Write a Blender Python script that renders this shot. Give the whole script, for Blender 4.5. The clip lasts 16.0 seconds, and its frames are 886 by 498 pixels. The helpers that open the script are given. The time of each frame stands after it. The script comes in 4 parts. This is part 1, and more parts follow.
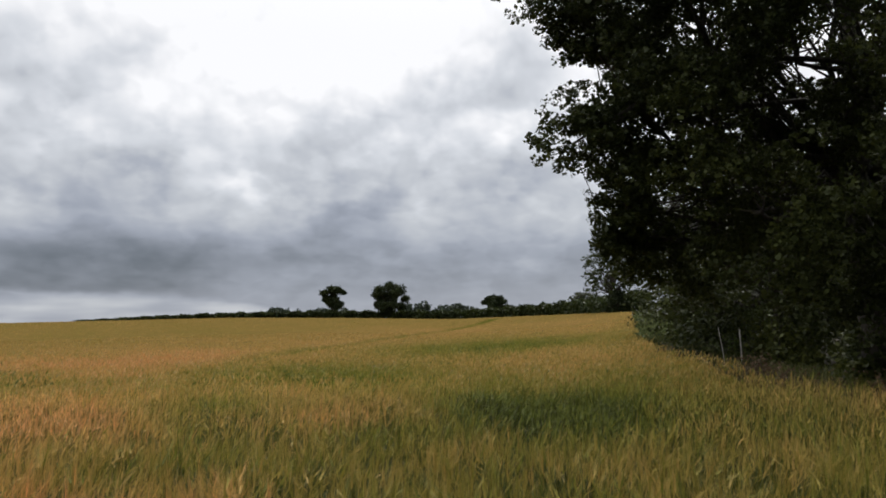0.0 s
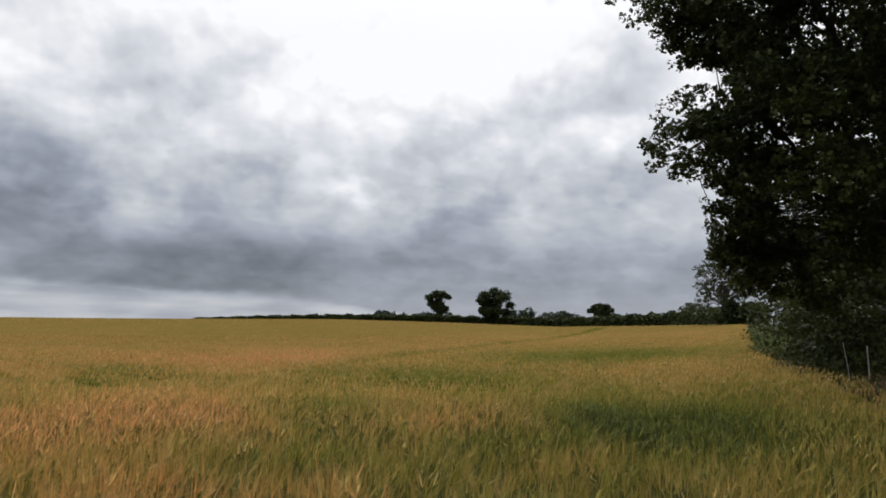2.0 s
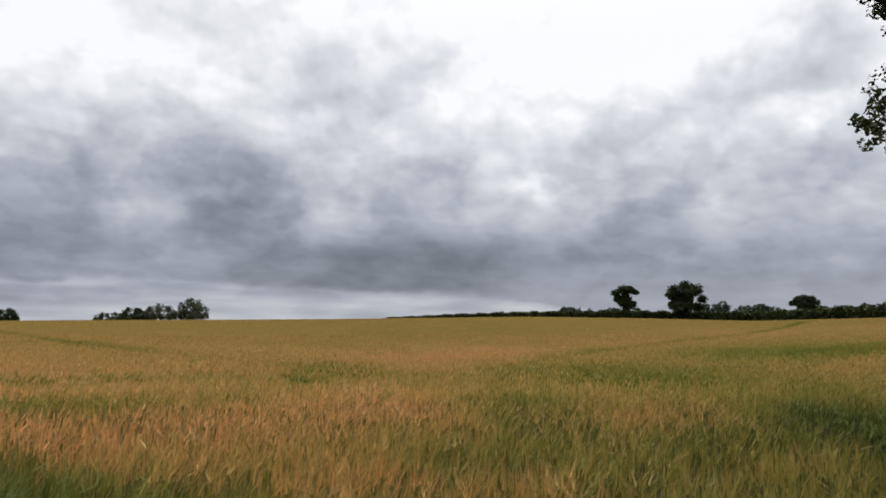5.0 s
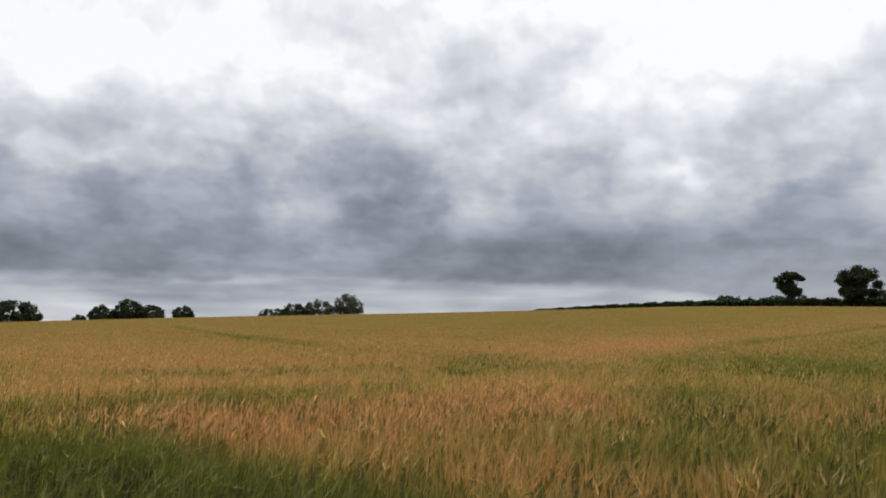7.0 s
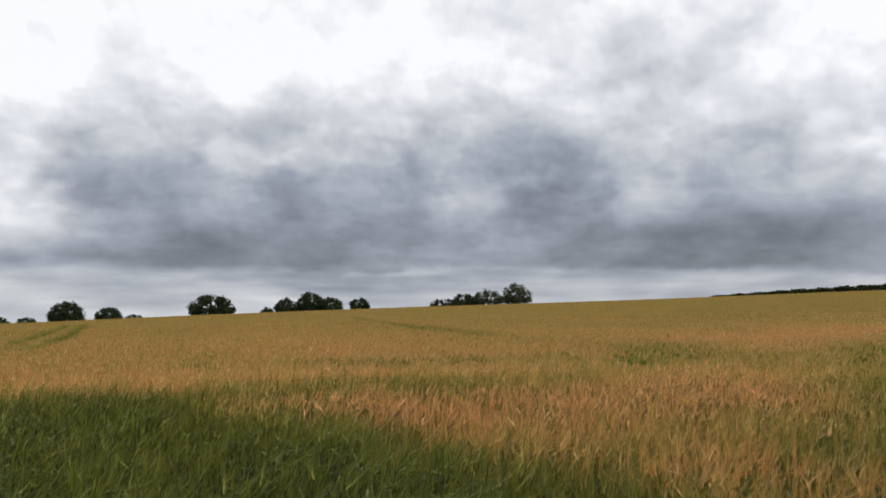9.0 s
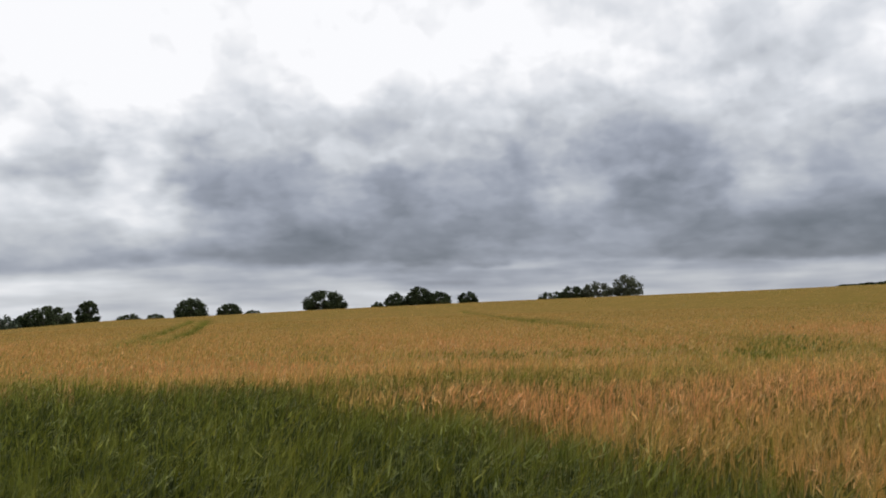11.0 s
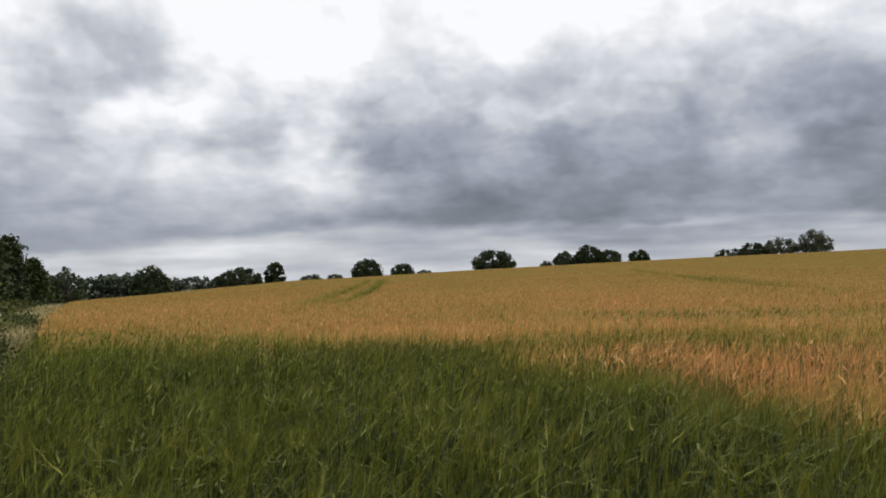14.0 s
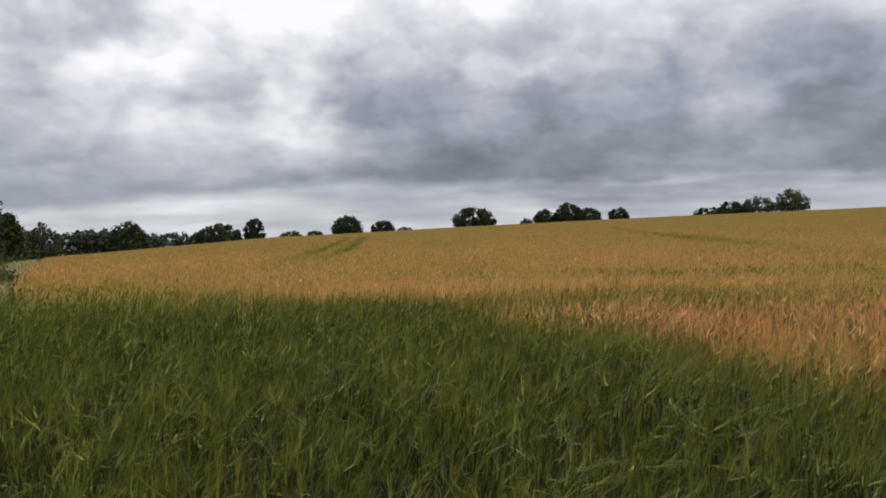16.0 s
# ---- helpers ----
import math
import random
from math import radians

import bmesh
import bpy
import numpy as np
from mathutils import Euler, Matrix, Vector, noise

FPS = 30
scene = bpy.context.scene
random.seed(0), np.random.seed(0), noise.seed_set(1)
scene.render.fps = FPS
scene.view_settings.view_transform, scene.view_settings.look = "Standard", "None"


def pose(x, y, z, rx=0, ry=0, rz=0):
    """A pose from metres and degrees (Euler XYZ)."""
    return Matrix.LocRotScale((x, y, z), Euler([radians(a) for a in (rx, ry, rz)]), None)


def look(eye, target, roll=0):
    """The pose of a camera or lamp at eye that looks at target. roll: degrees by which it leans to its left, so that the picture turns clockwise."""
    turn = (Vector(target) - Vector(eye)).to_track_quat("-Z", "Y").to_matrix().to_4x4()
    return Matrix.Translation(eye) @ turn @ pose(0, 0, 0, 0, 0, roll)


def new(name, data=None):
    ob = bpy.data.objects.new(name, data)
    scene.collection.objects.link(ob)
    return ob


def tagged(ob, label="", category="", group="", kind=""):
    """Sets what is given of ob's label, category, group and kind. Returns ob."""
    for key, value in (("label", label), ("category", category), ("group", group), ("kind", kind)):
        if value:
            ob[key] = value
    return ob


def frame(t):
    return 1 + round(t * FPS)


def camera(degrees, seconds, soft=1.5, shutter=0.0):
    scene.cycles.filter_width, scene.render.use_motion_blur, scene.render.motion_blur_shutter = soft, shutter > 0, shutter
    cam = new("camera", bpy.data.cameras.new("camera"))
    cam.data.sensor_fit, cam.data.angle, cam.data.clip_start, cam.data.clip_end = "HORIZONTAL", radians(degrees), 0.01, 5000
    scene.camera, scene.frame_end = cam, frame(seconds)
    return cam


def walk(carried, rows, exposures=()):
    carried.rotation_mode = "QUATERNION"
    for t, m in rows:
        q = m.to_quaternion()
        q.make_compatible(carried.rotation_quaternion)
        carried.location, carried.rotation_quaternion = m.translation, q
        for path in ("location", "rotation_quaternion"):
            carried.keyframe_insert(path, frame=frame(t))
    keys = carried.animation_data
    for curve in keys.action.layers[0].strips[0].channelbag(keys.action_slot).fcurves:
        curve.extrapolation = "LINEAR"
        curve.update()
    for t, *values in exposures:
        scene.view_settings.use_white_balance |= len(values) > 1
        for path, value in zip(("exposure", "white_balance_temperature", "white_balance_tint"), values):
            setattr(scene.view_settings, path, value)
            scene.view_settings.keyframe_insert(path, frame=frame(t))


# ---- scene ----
cam = camera(57.96, 16.0, soft=1.8)

# The way: a body turning on the spot at the corner of a barley field, the camera held ahead of it.
EYE = 1.75
ARM = 0.6
TURNS = [
    (0.0, 0.00, 6.00, 0.50), (0.5, 1.41, 6.23, -0.45), (1.0, 3.21, 6.28, -1.73), (1.5, 4.59, 6.29, -1.60),
    (2.0, 7.38, 6.37, -1.25), (2.5, 9.59, 6.30, -1.00), (3.0, 11.97, 6.10, -0.91),
    (5.5, 23.02, 5.89, -0.36), (6.0, 25.91, 5.73, -0.07), (6.5, 28.85, 5.55, 0.05), (7.0, 31.14, 5.36, 0.07),
    (7.5, 34.49, 5.08, 0.26), (8.0, 37.91, 4.86, 0.40), (8.5, 40.43, 4.74, 0.51), (9.0, 43.13, 4.67, 0.70),
    (11.5, 53.60, 4.13, 1.47), (12.0, 56.77, 3.97, 1.66), (12.5, 58.31, 4.04, 1.26), (13.0, 59.84, 3.79, 1.49),
    (13.5, 61.71, 3.42, 1.51), (14.0, 62.82, 1.70, 1.56), (14.5, 63.86, 1.07, 1.61), (15.0, 64.64, 0.97, 1.72),
    (15.5, 66.06, 1.18, 2.35), (16.0, 61.42, -1.40, 1.31)]


def heading(az, d=1.0):
    """The plan point d metres off at az degrees to the left of ahead."""
    return -math.sin(radians(az)) * d, math.cos(radians(az)) * d


rows = []
for t, yaw, pitch, roll in TURNS:
    hx, hy = heading(yaw, ARM)
    rows.append((t, pose(hx, hy - ARM, EYE, 90 + pitch, roll, yaw)))
walk(cam, rows)

# ---------------------------------------------------------------- world and light
SUN_AZ, SUN_EL = -28.0, 50.0
THIN_AZ = 32.0
world = bpy.data.worlds.new("overcast_sky")
scene.world = world
world.use_nodes = True
wn, wl = world.node_tree.nodes, world.node_tree.links
wn.clear()


def wmath(op, a, b=None, c=None, clamp=False):
    n = wn.new("ShaderNodeMath")
    n.operation, n.use_clamp = op, clamp
    for i, v in enumerate((a, b, c)):
        if v is None:
            continue
        if isinstance(v, (int, float)):
            n.inputs[i].default_value = v
        else:
            wl.new(v, n.inputs[i])
    return n.outputs[0]


def wramp(value, stops, lo, hi):
    """A smooth curve through (x, y) stops, y from 0 to 1."""
    m = wn.new("ShaderNodeMapRange")
    m.inputs["From Min"].default_value, m.inputs["From Max"].default_value = lo, hi
    wl.new(value, m.inputs["Value"])
    r = wn.new("ShaderNodeValToRGB")
    r.color_ramp.interpolation = "EASE"
    el = r.color_ramp.elements
    while len(el) < len(stops):
        el.new(0.5)
    for e, (x, y) in zip(el, stops):
        e.position = (x - lo) / (hi - lo)
        e.color = (y, y, y, 1) if isinstance(y, (int, float)) else (*y, 1)
    wl.new(m.outputs[0], r.inputs[0])
    return r.outputs[0]


coord = wn.new("ShaderNodeTexCoord")
sep = wn.new("ShaderNodeSeparateXYZ")
wl.new(coord.outputs["Generated"], sep.inputs[0])
dx, dy, dz = sep.outputs
elev = wmath("MULTIPLY", wmath("ARCSINE", dz), 57.2958)
azim = wmath("MULTIPLY", wmath("ARCTAN2", wmath("MULTIPLY", dx, -1.0), dy), 57.2958)

# Cloud pattern on the dome: rows of cloud crowd together towards the horizon.
rows_up = wmath("MULTIPLY", wmath("LOGARITHM", wmath("ADD", wmath("MAXIMUM", elev, 0.0), 13.0), math.e), 3.1)
flat = wn.new("ShaderNodeCombineXYZ")
wl.new(wmath("MULTIPLY", azim, 0.085), flat.inputs[0])
wl.new(rows_up, flat.inputs[1])
wl.new(wmath("MULTIPLY", dy, 0.6), flat.inputs[2])


def wnoise(scale, detail, rough, distort, shift, stretch=1.0):
    move = wn.new("ShaderNodeMapping")
    move.inputs["Location"].default_value = shift
    move.inputs["Scale"].default_value = (1.0, stretch, 1.0)
    wl.new(flat.outputs[0], move.inputs["Vector"])
    n = wn.new("ShaderNodeTexNoise")
    n.inputs["Scale"].default_value = scale
    n.inputs["Detail"].default_value = detail
    n.inputs["Roughness"].default_value = rough
    n.inputs["Distortion"].default_value = distort
    wl.new(move.outputs[0], n.inputs["Vector"])
    return wmath("SUBTRACT", n.outputs["Fac"], 0.5)


def lit(scale, detail, rough, distort, seed, drop):
    """Billows: their density, and how much it falls off upwards, where light gets in."""
    body = wnoise(scale, detail, rough, distort, (seed, seed * 0.7, 0.3))
    above = wnoise(scale, detail, rough, distort, (seed - drop * 0.7, seed * 0.7 + drop, 0.3))
    return body, wmath("SUBTRACT", body, above)


big, big_rim = lit(2.2, 3.5, 0.45, 0.3, 8.7, 0.10)
small, small_rim = lit(6.5, 2.5, 0.42, 0.0, 3.1, 0.04)
push = wnoise(3.4, 2.5, 0.42, 0.0, (2.4, 1.1, 0.0))
heave = wnoise(3.8, 2.5, 0.42, 0.0, (5.3, 4.2, 0.0))
bars = wnoise(1.6, 2.5, 0.42, 0.0, (1.9, 6.1, 0.0), 3.0)
reach = wramp(elev, [(0.0, 0.25), (5.0, 0.7), (12.0, 1.0)], 0, 20)
here = wn.new("ShaderNodeCombineXYZ")
wl.new(wmath("ADD", azim, wmath("MULTIPLY", push, wmath("MULTIPLY", reach, 6.5))), here.inputs[0])
wl.new(wmath("ADD", elev, wmath("MULTIPLY", heave, wmath("MULTIPLY", reach, 3.6))), here.inputs[1])


def cloud_mass(az, el, half_az, half_el, gain):
    """A soft-edged darker (or brighter) bank of cloud."""
    m = wn.new("ShaderNodeMapping")
    m.vector_type = "TEXTURE"
    m.inputs["Location"].default_value = (az, el, 0)
    m.inputs["Scale"].default_value = (half_az, half_el, 1)
    wl.new(here.outputs[0], m.inputs["Vector"])
    g = wn.new("ShaderNodeTexGradient")
    g.gradient_type = "SPHERICAL"
    wl.new(m.outputs[0], g.inputs[0])
    edge = wn.new("ShaderNodeMapRange")
    edge.interpolation_type = "SMOOTHSTEP"
    edge.inputs["From Min"].default_value, edge.inputs["From Max"].default_value = 0.0, 0.8
    edge.inputs["To Max"].default_value = gain
    wl.new(g.outputs["Fac"], edge.inputs["Value"])
    return edge.outputs[0]


# tone of the sheet by height: dark flat base, whiter overhead
tone = wramp(elev, [(0, 0.60), (3.3, 0.53), (5.0, 0.55), (8.5, 0.72), (12.0, 0.80), (16.0, 0.87), (20.0, 0.93), (24.0, 0.96)], 0, 30)
# under the base a paler strip, which closes down towards the wood
base_el = wmath("MULTIPLY", wramp(azim, [(-10, 0.07), (3, 0.20), (8, 0.30), (11, 0.40), (16.5, 0.60), (22, 0.72), (29, 0.78), (40, 0.85), (57, 0.82), (69, 0.92), (79, 0.65), (88, 0.48)], -10, 90), 4.0)
under = wn.new("ShaderNodeMapRange")
under.interpolation_type = "SMOOTHSTEP"
under.inputs["From Min"].default_value, under.inputs["From Max"].default_value = -0.4, 0.4
wl.new(wmath("ADD", wmath("SUBTRACT", elev, base_el), wmath("ADD", wmath("MULTIPLY", bars, 1.6), wmath("MULTIPLY", small, 0.9))), under.inputs["Value"])
strip = wmath("ADD", wramp(elev, [(0, 0.76), (1.5, 0.71), (3.5, 0.65)], 0, 5), wmath("MULTIPLY", bars, 0.30))
tone = wmath("MULTIPLY_ADD", wmath("SUBTRACT", tone, strip), under.outputs[0], strip)
# banks of cloud: azimuth, elevation, their half widths, and how much lighter or darker they are
BANKS_WOOD = [(-7.3, 8.1, 6.4, 4.3, -0.024), (-5.2, 18.3, 5.0, 4.3, -0.129), (-3.2, 14.9, 5.0, 1.8, 0.073), (-2.4, 11.3, 7.8, 3.5, -0.1), (-1.1, 16.4, 5.7, 2.8, -0.117), (-0.6, 2.6, 14.2, 1.8, 0.021),
              (0.7, 5.6, 11.3, 2.1, -0.009), (7.1, 13.8, 8.5, 3.5, -0.058), (7.7, 8.8, 7.8, 4.3, -0.066), (8.1, 8.3, 7.1, 5.7, -0.063), (11.5, 19.0, 11.3, 5.7, 0.068), (11.9, 8.2, 3.5, 2.5, 0.058),
              (12.0, 8.5, 4.3, 2.8, 0.042), (12.5, 16.9, 14.2, 4.3, 0.012), (12.9, 15.5, 10.6, 2.8, -0.026)]
BANKS_FIELD = [(15.0, 9.8, 4.3, 2.8, 0.008), (16.4, 11.1, 4.3, 3.9, 0.08), (17.2, 7.3, 6.4, 3.5, -0.045), (19.0, 12.2, 10.6, 2.8, -0.059), (19.3, 4.7, 16.3, 2.8, -0.027), (20.2, 18.9, 4.3, 2.1, -0.078),
               (20.5, 5.0, 14.2, 3.5, -0.039), (22.4, 8.1, 8.5, 3.5, -0.029), (23.3, 19.6, 8.5, 3.5, 0.022), (24.3, 11.0, 5.7, 2.8, -0.01), (24.4, 9.4, 7.8, 3.5, -0.043), (26.3, 17.3, 6.4, 4.3, -0.041),
               (28.5, 16.3, 9.2, 5.0, -0.043), (28.6, 4.2, 11.3, 2.8, -0.055), (28.6, 9.0, 2.8, 4.3, 0.053)]
BANKS_CREST = [(30.5, 13.8, 10.6, 2.1, 0.05), (30.9, 8.6, 7.8, 4.3, -0.017), (31.2, 12.7, 7.1, 3.5, -0.039), (32.8, 4.9, 8.5, 2.8, 0.025), (34.5, 5.0, 10.6, 2.1, 0.041), (34.9, 8.4, 9.2, 6.4, -0.061),
               (35.4, 9.0, 7.8, 5.7, -0.094), (37.8, 13.4, 5.7, 4.3, -0.04), (41.3, 7.8, 6.4, 2.8, 0.016), (41.5, 3.2, 10.6, 1.1, 0.009), (41.8, 7.7, 5.0, 2.1, 0.037), (44.6, 13.1, 14.2, 4.3, -0.04),
               (45.2, 4.9, 14.2, 2.5, 0.022), (46.4, 8.0, 4.3, 2.8, -0.038), (47.7, 7.8, 4.3, 2.8, -0.022)]
BANKS_LOW = [(49.2, 10.9, 7.1, 2.8, -0.04), (50.5, 17.9, 18.4, 5.0, 0.069), (51.1, 2.4, 10.6, 1.1, -0.085), (53.1, 8.8, 8.5, 2.8, -0.052), (53.3, 8.9, 5.7, 3.2, -0.066), (53.6, 4.3, 10.6, 2.1, -0.019),
             (55.6, 12.7, 14.2, 3.5, 0.011), (58.5, 8.3, 5.7, 2.8, -0.009), (59.1, 4.6, 15.6, 2.5, -0.03), (59.7, 11.5, 4.3, 2.8, -0.055), (62.8, 17.4, 17.7, 5.7, 0.081), (65.0, 9.6, 6.4, 5.0, -0.114),
             (67.2, 2.4, 17.7, 1.4, 0.043), (68.7, 6.0, 6.4, 2.1, 0.134), (71.0, 14.3, 8.5, 4.3, 0.04)]
BANKS_HEDGE = [(72.2, 8.0, 4.3, 4.3, 0.152), (76.0, 9.1, 5.7, 3.9, -0.054), (76.8, 4.5, 12.8, 1.8, 0.078), (77.5, 17.0, 10.6, 5.7, 0.092), (79.7, 6.8, 8.5, 2.8, 0.172), (80.5, 2.2, 10.6, 1.4, 0.081),
               (81.2, 10.9, 7.1, 3.5, 0.061), (83.3, 16.5, 6.4, 5.7, -0.147), (85.0, 11.0, 6.4, 2.1, 0.096), (85.6, 4.1, 10.6, 1.8, 0.075), (86.9, 10.2, 4.3, 2.1, -0.077), (87.0, 14.8, 7.8, 5.0, -0.099),
               (87.6, 8.0, 4.3, 3.5, 0.022)]
for bank in BANKS_WOOD + BANKS_FIELD + BANKS_CREST + BANKS_LOW + BANKS_HEDGE:
    tone = wmath("ADD", tone, cloud_mass(*bank))
tone = wmath("ADD", tone, wmath("MULTIPLY", bars, wramp(elev, [(0.0, 0.06), (4.0, 0.07), (9.0, 0.0)], 0, 20)))
cell = wn.new("ShaderNodeTexVoronoi")
cell.feature = "SMOOTH_F1"
cell.inputs["Scale"].default_value, cell.inputs["Smoothness"].default_value = 0.24, 0.45
cell.inputs["Detail"].default_value, cell.inputs["Roughness"].default_value = 1.5, 0.4
wl.new(here.outputs[0], cell.inputs["Vector"])
billow = wmath("SUBTRACT", 0.80, cell.outputs["Distance"])
fade = wramp(elev, [(1.0, 0.25), (5.0, 0.65), (11.0, 1.0), (26.0, 0.7)], 0, 30)
relief = wmath("ADD", wmath("ADD", wmath("MULTIPLY", big, -0.06), wmath("MULTIPLY", big_rim, 0.20)), wmath("MULTIPLY_ADD", billow, 0.14, wmath("MULTIPLY", small_rim, 0.10)))
for density, depth in ((big, 0.055), (wnoise(4.0, 3.0, 0.45, 0.0, (4.4, 2.9, 0.8)), 0.035)):
    # the outline of a cloud against the thinner sheet behind it
    puff = wn.new("ShaderNodeMapRange")
    puff.interpolation_type = "SMOOTHSTEP"
    puff.inputs["From Min"].default_value, puff.inputs["From Max"].default_value = -0.05, 0.07
    puff.inputs["To Min"].default_value, puff.inputs["To Max"].default_value = depth * 0.5, -depth * 0.5
    wl.new(density, puff.inputs["Value"])
    relief = wmath("ADD", relief, puff.outputs[0])
tone = wmath("MULTIPLY_ADD", fade, relief, tone)
# the sheet thins out over the hedge end
tone = wmath("ADD", tone, wmath("MULTIPLY_ADD", wramp(azim, [(64, 0.0), (82, 1.0)], 50, 90), 0.06, wmath("MULTIPLY_ADD", wramp(azim, [(14, 1.0), (26, 0.0)], 0, 40), 0.05, 0.005)))
tone = wmath("MINIMUM", wmath("MAXIMUM", tone, 0.36), 0.99)
hue = wramp(tone, [(0.30, (0.82, 0.955, 1.16)), (0.60, (0.895, 0.968, 1.15)), (0.80, (0.955, 0.993, 1.06)), (1.0, (1.0, 1.0, 1.02))], 0.3, 1.0)
light = wmath("POWER", tone, 2.2)
# overhead the sheet is thinner than low down, where it is seen edge on
lift = wramp(elev, [(20, 0.0), (50, 1.0)], 20, 60)
light = wmath("MULTIPLY", light, wmath("ADD", wmath("MULTIPLY", lift, 0.9), 1.0))
# the sheet is thinner ahead, over the open field, than behind
glare = wmath("ADD", wmath("MULTIPLY", dx, -math.sin(radians(THIN_AZ))), wmath("MULTIPLY", dy, math.cos(radians(THIN_AZ))))
light = wmath("MULTIPLY", light, wmath("MINIMUM", wmath("MULTIPLY_ADD", glare, 0.45, 0.80), 1.0))
cloud = wn.new("ShaderNodeMix")
cloud.data_type, cloud.blend_type = "RGBA", "MULTIPLY"
cloud.inputs["Factor"].default_value = 1.0
wl.new(hue, cloud.inputs["A"])
grey = wn.new("ShaderNodeCombineColor")
for i in range(3):
    wl.new(light, grey.inputs[i])
wl.new(grey.outputs[0], cloud.inputs["B"])
sky = wn.new("ShaderNodeTexSky")
sky.sky_type, sky.sun_disc = "NISHITA", False
sky.sun_elevation, sky.sun_rotation = radians(SUN_EL), radians(-SUN_AZ)
clear = wn.new("ShaderNodeBackground")
clear.inputs["Strength"].default_value = 0.006
wl.new(sky.outputs[0], clear.inputs[0])
sheet = wn.new("ShaderNodeBackground")
sheet.inputs["Strength"].default_value = 0.97
wl.new(cloud.outputs["Result"], sheet.inputs[0])
both = wn.new("ShaderNodeAddShader")
wl.new(clear.outputs[0], both.inputs[0])
wl.new(sheet.outputs[0], both.inputs[1])
wout = wn.new("ShaderNodeOutputWorld")
wl.new(both.outputs[0], wout.inputs[0])

sun_data = bpy.data.lights.new("sun", "SUN")
sun_data.energy, sun_data.angle, sun_data.color = 1.8, radians(25), (1.0, 0.96, 0.9)
sun = new("sun", sun_data)
sx, sy = heading(SUN_AZ, math.cos(radians(SUN_EL)))
sun.matrix_world = look((sx * 50, sy * 50, math.sin(radians(SUN_EL)) * 50), (0, 0, 0))


# ---------------------------------------------------------------- materials
def material(name, build):
    m = bpy.data.materials.new(name)
    m.use_nodes = True
    nt = m.node_tree
    build(nt, nt.nodes["Principled BSDF"])
    return m


def node(nt, kind, **inputs):
    n = nt.nodes.new(kind)
    for k, v in inputs.items():
        n.inputs[k].default_value = v
    return n


def ramp(nt, value, stops):
    r = nt.nodes.new("ShaderNodeValToRGB")
    el = r.color_ramp.elements
    while len(el) < len(stops):
        el.new(0.5)
    for e, (x, c) in zip(el, stops):
        e.position, e.color = x, (*c, 1)
    nt.links.new(value, r.inputs[0])
    return r.outputs[0]


def mixed(nt, how, fac, a, b):
    m = nt.nodes.new("ShaderNodeMix")
    m.data_type, m.blend_type = "RGBA", how
    for key, v in (("Factor", fac), ("A", a), ("B", b)):
        if isinstance(v, (int, float)):
            m.inputs[key].default_value = v
        elif isinstance(v, tuple):
            m.inputs[key].default_value = (*v, 1)
        else:
            nt.links.new(v, m.inputs[key])
    return m.outputs["Result"]


def noise_at(nt, scale, detail=4.0, rough=0.55, stretch=None):
    tc = nt.nodes.new("ShaderNodeTexCoord")
    src = tc.outputs["Object"]
    if stretch:
        mp = node(nt, "ShaderNodeMapping", Scale=stretch)
        nt.links.new(src, mp.inputs[0])
        src = mp.outputs[0]
    n = node(nt, "ShaderNodeTexNoise", Scale=scale, Detail=detail, Roughness=rough)
    nt.links.new(src, n.inputs["Vector"])
    return n.outputs["Fac"]


def bumped(nt, bsdf, value, strength, distance):
    b = node(nt, "ShaderNodeBump", Strength=strength, Distance=distance)
    nt.links.new(value, b.inputs["Height"])
    nt.links.new(b.outputs[0], bsdf.inputs["Normal"])


def foliage(name, dark, fair, gloss=0.45, glow=0.25):
    """Leaves: each its own tint between dark and fair, some light passing through."""
    def build(nt, bsdf):
        geo = nt.nodes.new("ShaderNodeNewGeometry")
        tint = ramp(nt, geo.outputs["Random Per Island"], [(0, dark), (0.6, tuple((a + b) / 2 for a, b in zip(dark, fair))), (1, fair)])
        drift = ramp(nt, noise_at(nt, 0.35, 3), [(0.35, (0.7, 0.72, 0.7)), (0.65, (1.25, 1.2, 1.0))])
        col = mixed(nt, "MULTIPLY", 1.0, tint, drift)
        nt.links.new(col, bsdf.inputs["Base Color"])
        bsdf.inputs["Roughness"].default_value = gloss
        bsdf.inputs["Specular IOR Level"].default_value = 0.12
        thin = nt.nodes.new("ShaderNodeBsdfTranslucent")
        nt.links.new(col, thin.inputs[0])
        mix = node(nt, "ShaderNodeMixShader", Fac=glow)
        nt.links.new(bsdf.outputs[0], mix.inputs[1])
        nt.links.new(thin.outputs[0], mix.inputs[2])
        nt.links.new(mix.outputs[0], nt.nodes["Material Output"].inputs["Surface"])
    return material(name, build)


def bark_build(nt, bsdf):
    grain = noise_at(nt, 5.0, 6, 0.65, (3, 3, 0.5))
    col = ramp(nt, grain, [(0.3, (0.018, 0.015, 0.011)), (0.7, (0.06, 0.05, 0.038))])
    nt.links.new(col, bsdf.inputs["Base Color"])
    bsdf.inputs["Roughness"].default_value = 0.9
    bumped(nt, bsdf, grain, 0.8, 0.05)


